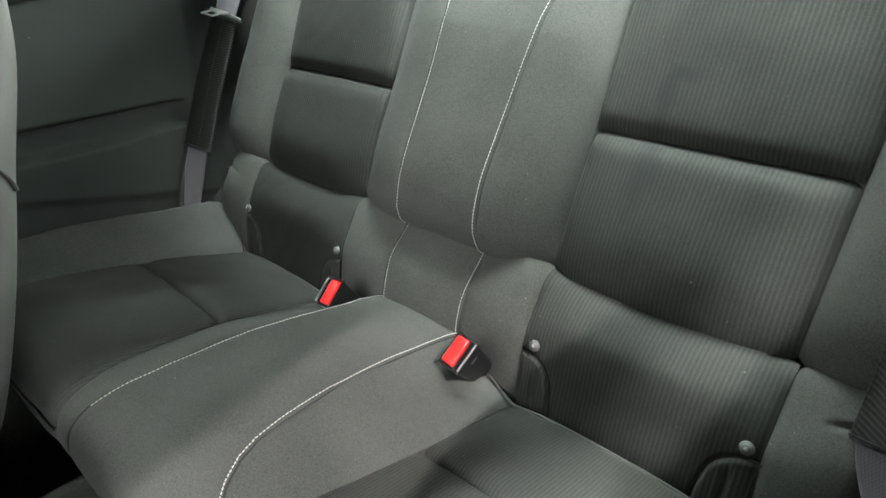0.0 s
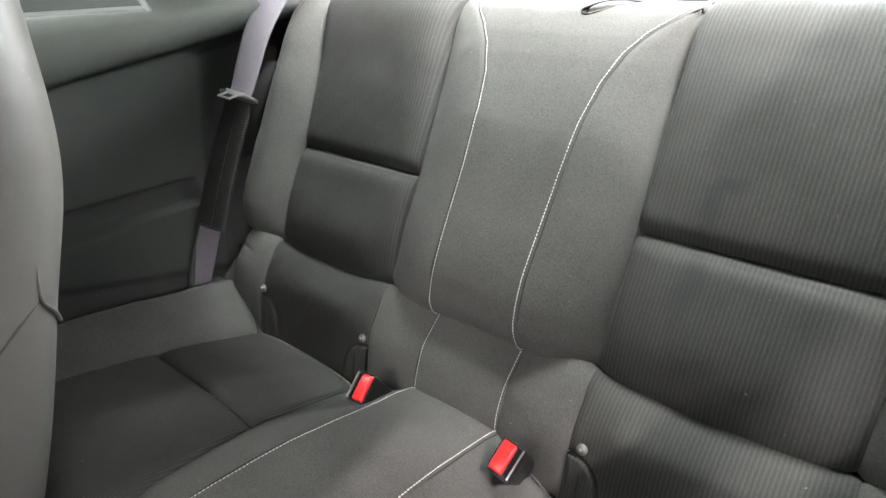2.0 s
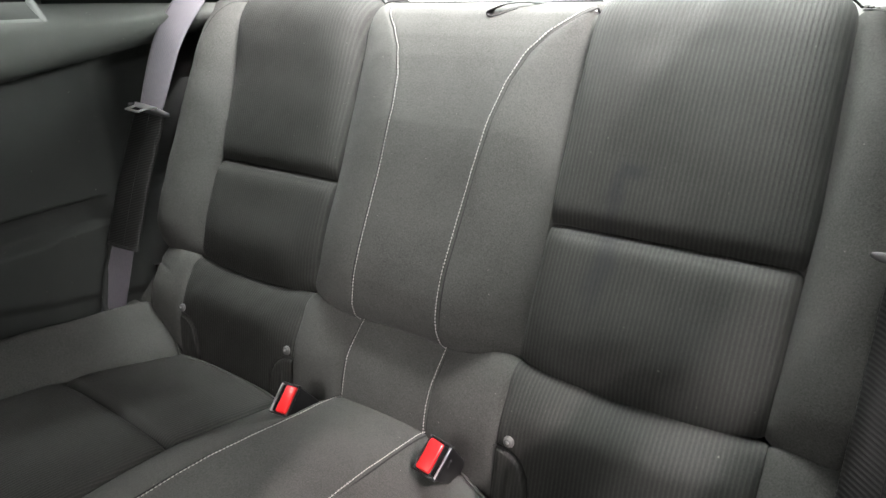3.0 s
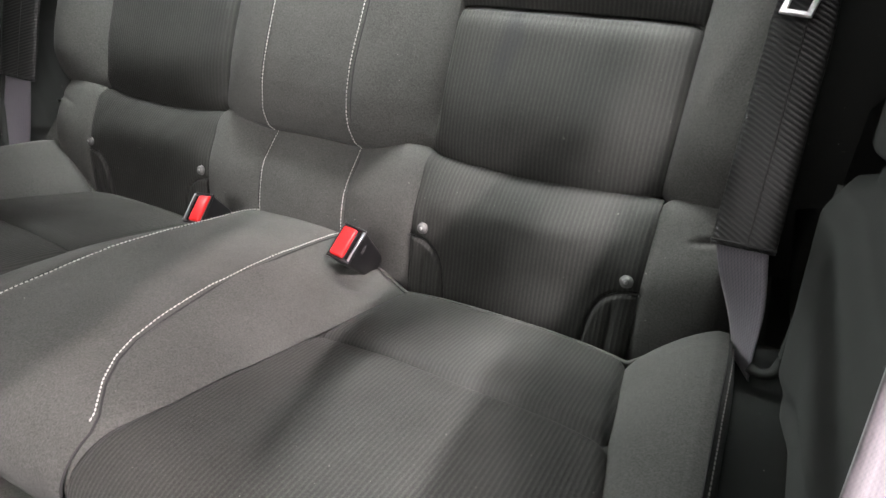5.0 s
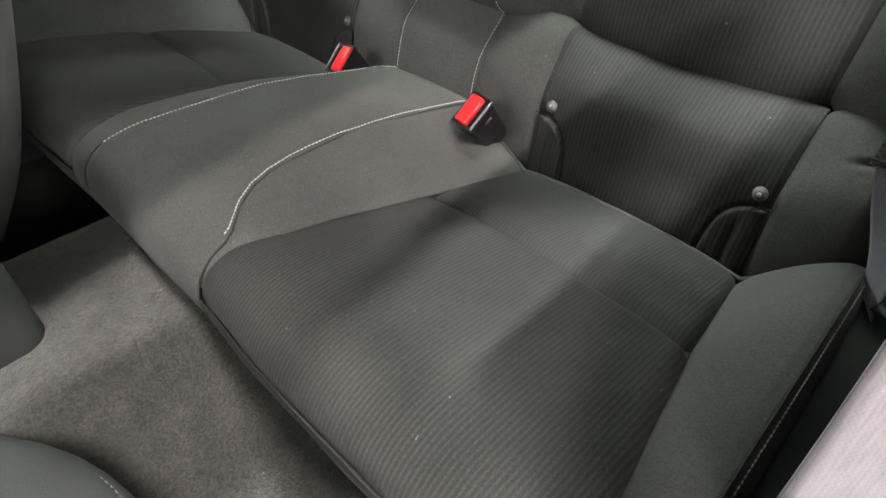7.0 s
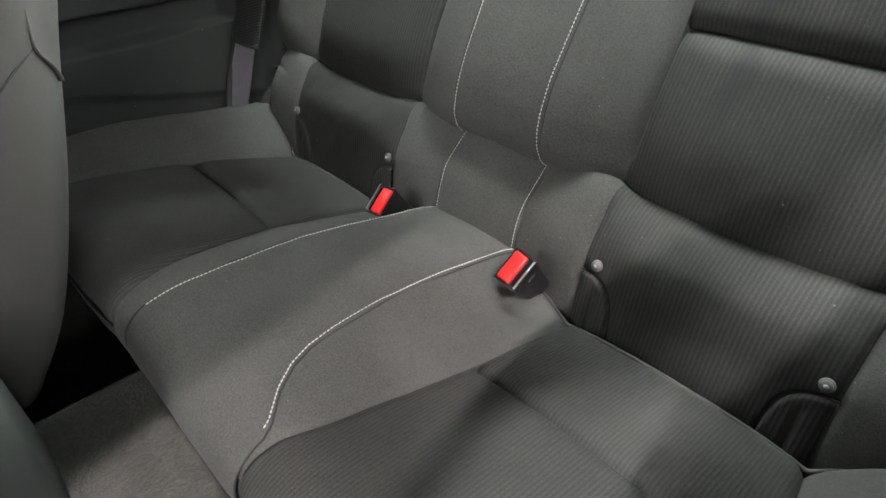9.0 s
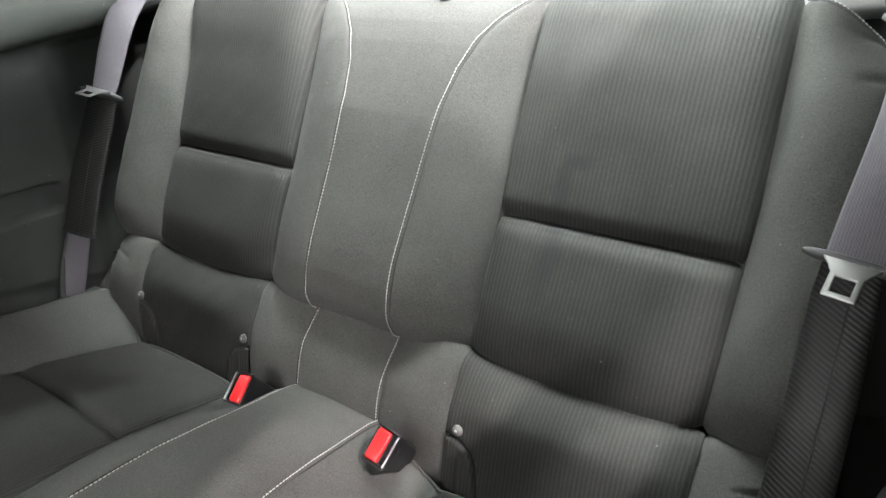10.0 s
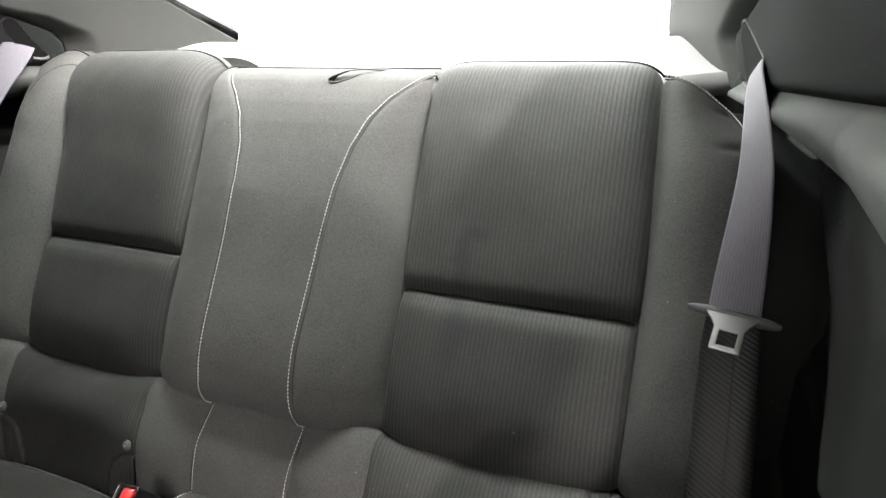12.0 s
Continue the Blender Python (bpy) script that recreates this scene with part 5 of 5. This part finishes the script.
# ---- front seats ----
def lofted(name, rows, mat, parent, label="", power=2.6, n=56):
    """A padded body: rows of (centre x, y, z, half x, half y) stacked upwards, with rounded outlines."""
    r = smooth_path(rows, 70)
    a = np.linspace(0, 2 * np.pi, n, endpoint=False)
    ca = np.sign(np.cos(a)) * np.abs(np.cos(a)) ** (2 / power)
    sa = np.sign(np.sin(a)) * np.abs(np.sin(a)) ** (2 / power)
    P = np.stack([r[None, :, 0] + ca[:, None] * r[None, :, 3], r[None, :, 1] + sa[:, None] * r[None, :, 4], np.broadcast_to(r[None, :, 2], (n, 70))], -1)
    F = [tuple(f) for f in grid_faces(n, 70, wrap_u=True)]
    F += [tuple(np.arange(n) * 70)[::-1], tuple(np.arange(n) * 70 + 69)]
    return mesh_object(name, P.reshape(-1, 3), F, mat, parent, label)


# cover darkened in colour for the shade on the passenger cushion
M_COVER_SHADED = cloth("shaded_seat_cover", (0.020, 0.021, 0.0205), (0.034, 0.035, 0.034), 0.6, 0.0, 700.0, 0.35, spec=0.3)
M_DTHREAD_GREY = material("grey_thread", (0.20, 0.20, 0.19), 0.8)[0]
driver = thing("front_bucket_seat", "dark grey leather front seat with a tall bolstered backrest", "car seat", (-0.42, -0.6, 0.12), "front seats")
lofted("backrest", [(-0.42, -0.63, 0.27, 0.235, 0.07), (-0.42, -0.60, 0.36, 0.250, 0.10), (-0.42, -0.560, 0.50, 0.255, 0.118), (-0.42, -0.513, 0.65, 0.257, 0.118), (-0.42, -0.478, 0.78, 0.254, 0.124), (-0.42, -0.458, 0.90, 0.240, 0.114), (-0.42, -0.440, 1.00, 0.20, 0.094), (-0.42, -0.435, 1.05, 0.11, 0.05)], M_LEATHER, driver, "dark grey leather backrest", power=3.6)
seam = smooth_path([(-0.196, -0.408, 0.872), (-0.186, -0.418, 0.829), (-0.178, -0.426, 0.773), (-0.174, -0.433, 0.717), (-0.174, -0.438, 0.678), (-0.182, -0.431, 0.660), (-0.191, -0.4259, 0.650), (-0.205, -0.421, 0.632)], 80)
tube("side_seam", seam, 0.0016, M_DTHREAD, driver, "dark seam of the leather cover")
tube("side_welt", seam + np.array([0.0012, 0.0022, 0.0]), 0.0017, M_LEATHER, driver, "raised leather welt")
tube("cross_seam", smooth_path([(-0.1637, -0.510, 0.622), (-0.1638, -0.483, 0.6446), (-0.166, -0.462, 0.661), (-0.174, -0.438, 0.676)], 50), 0.0014, M_DTHREAD, driver, "dark seam of the leather cover")
lofted("cushion", [(-0.42, -0.88, 0.20, 0.24, 0.27), (-0.42, -0.88, 0.24, 0.26, 0.29), (-0.42, -0.88, 0.33, 0.26, 0.29), (-0.42, -0.88, 0.37, 0.22, 0.25)], M_LEATHER, driver, "dark grey leather seat cushion")

passenger = thing("front_bucket_seat", "grey leather front seat tipped forward, its cushion darkened for shade", "car seat", (0.37, -0.8, 0.12), "front seats")
lofted("cushion", [(0.36, -0.88, 0.16, 0.17, 0.24), (0.36, -0.88, 0.24, 0.215, 0.262), (0.36, -0.88, 0.36, 0.222, 0.272), (0.36, -0.88, 0.405, 0.218, 0.268), (0.36, -0.885, 0.425, 0.200, 0.250), (0.36, -0.89, 0.430, 0.14, 0.20)], M_COVER_SHADED, passenger, "seat cushion cover darkened for its shade", power=2.1)
a = np.linspace(0.2, 0.85 * np.pi, 160)
rim = np.stack([0.36 + 0.2165 * np.cos(a), -0.88 + 0.2665 * np.sin(a), 0.4085 + 0 * a], -1)
stitches("edge_stitching", rim, M_DTHREAD_GREY, passenger, r=0.0008, label="grey stitching along the cushion edge")
# out of view; made tall to block the front panels from the inserts
lofted("backrest", [(0.37, -0.90, 0.32, 0.22, 0.06), (0.37, -0.97, 0.45, 0.24, 0.10), (0.37, -1.04, 0.65, 0.24, 0.10), (0.37, -1.10, 0.88, 0.235, 0.09), (0.37, -1.13, 1.04, 0.20, 0.07), (0.37, -1.14, 1.13, 0.13, 0.05)], M_LEATHER, passenger, "dark grey leather backrest")

console = thing("centre_console", "dark plastic centre console between the front seats", "console", (-0.06, -0.9, 0.25))
bm = bmesh.new()
rounded_box(bm, 0.17, 0.60, 0.24, 0.03, pose(-0.065, -0.90, 0.33), 5)
part("console_body", bm, M_TRIM, console)
bm = bmesh.new()
rounded_box(bm, 0.16, 0.32, 0.05, 0.02, pose(-0.065, -0.78, 0.47), 5)
part("armrest", bm, M_LEATHER, console, "dark leather armrest lid")


# ---- front seat belt hanging at the door pillar ----
front_belt = thing("front_seat_belt", "pale grey-violet front seat belt with a steel tongue bar", "seat belt", (0.632, -0.479, 0.60))
fb = smooth_path([(0.640, -0.470, 0.15), (0.636, -0.478, 0.40), (0.635, -0.473, 0.60), (0.632, -0.436, 0.80), (0.650, -0.400, 1.12)], 160)
ribbon("webbing", fb, np.tile([[0.90, 0.42, 0.0]], (160, 1)), 0.048, 0.0013, M_BELT_CLOSE, front_belt, "grey-violet woven webbing")
tm = Matrix.Translation((0.636, -0.487, 0.618)) @ pose(0, 0, 0, 0, 0, 24)
bm = bmesh.new()
rounded_box(bm, 0.0675, 0.007, 0.0078, 0.0034, tm @ pose(0.0043, 0, 0), 4)
part("tongue_bar", bm, M_STEEL, front_belt, "dull steel bar of the belt tongue")
bm = bmesh.new()
rounded_box(bm, 0.008, 0.0066, 0.0068, 0.0028, tm @ pose(-0.0308, 0, 0), 4)
part("bar_end", bm, M_DARK, front_belt, "black plastic end cap")
bm = bmesh.new()
BUTTON = Matrix.Translation((0.6318, -0.4835, 0.598)) @ Vector((-0.12, -0.80, 0.58)).to_track_quat("Z", "Y").to_matrix().to_4x4()
bmesh.ops.create_cone(bm, cap_ends=True, segments=36, radius1=0.0062, radius2=0.0062, depth=0.0022)
bmesh.ops.create_cone(bm, cap_ends=True, segments=36, radius1=0.0062, radius2=0.0050, depth=0.0008, matrix=pose(0, 0, 0.0015))
bm.transform(BUTTON)
stop = part("stop_button", bm, M_WHITE, front_belt, "round white plastic stop button", smooth=False)
bm = bmesh.new()
bmesh.ops.create_cone(bm, cap_ends=True, segments=24, radius1=0.0019, radius2=0.0019, depth=0.0006, matrix=pose(0, 0, 0.0021))
bm.transform(BUTTON)
part("button_ring", bm, M_DOT, stop)
bm = bmesh.new()
bmesh.ops.create_cone(bm, cap_ends=True, segments=24, radius1=0.0010, radius2=0.0010, depth=0.0006, matrix=pose(0, 0, 0.0024))
bm.transform(BUTTON)
part("button_pin", bm, M_WHITE, stop)

# ---- moulded lip of the lower belt slot beside the cushion ----
for sign in (-1, 1):
    lip = smooth_path([(0.625, -0.070, 0.367), (0.637, -0.073, 0.365), (0.650, -0.068, 0.374), (0.654, -0.052, 0.420), (0.655, -0.026, 0.480), (0.658, 0.000, 0.540)], 60) * np.array([sign, 1, 1])
    tagged(tube("trim", lip, 0.0055, M_TRIM, None, "", sides=12), "dark plastic lip round the lower belt slot", "trim", kind="structure")
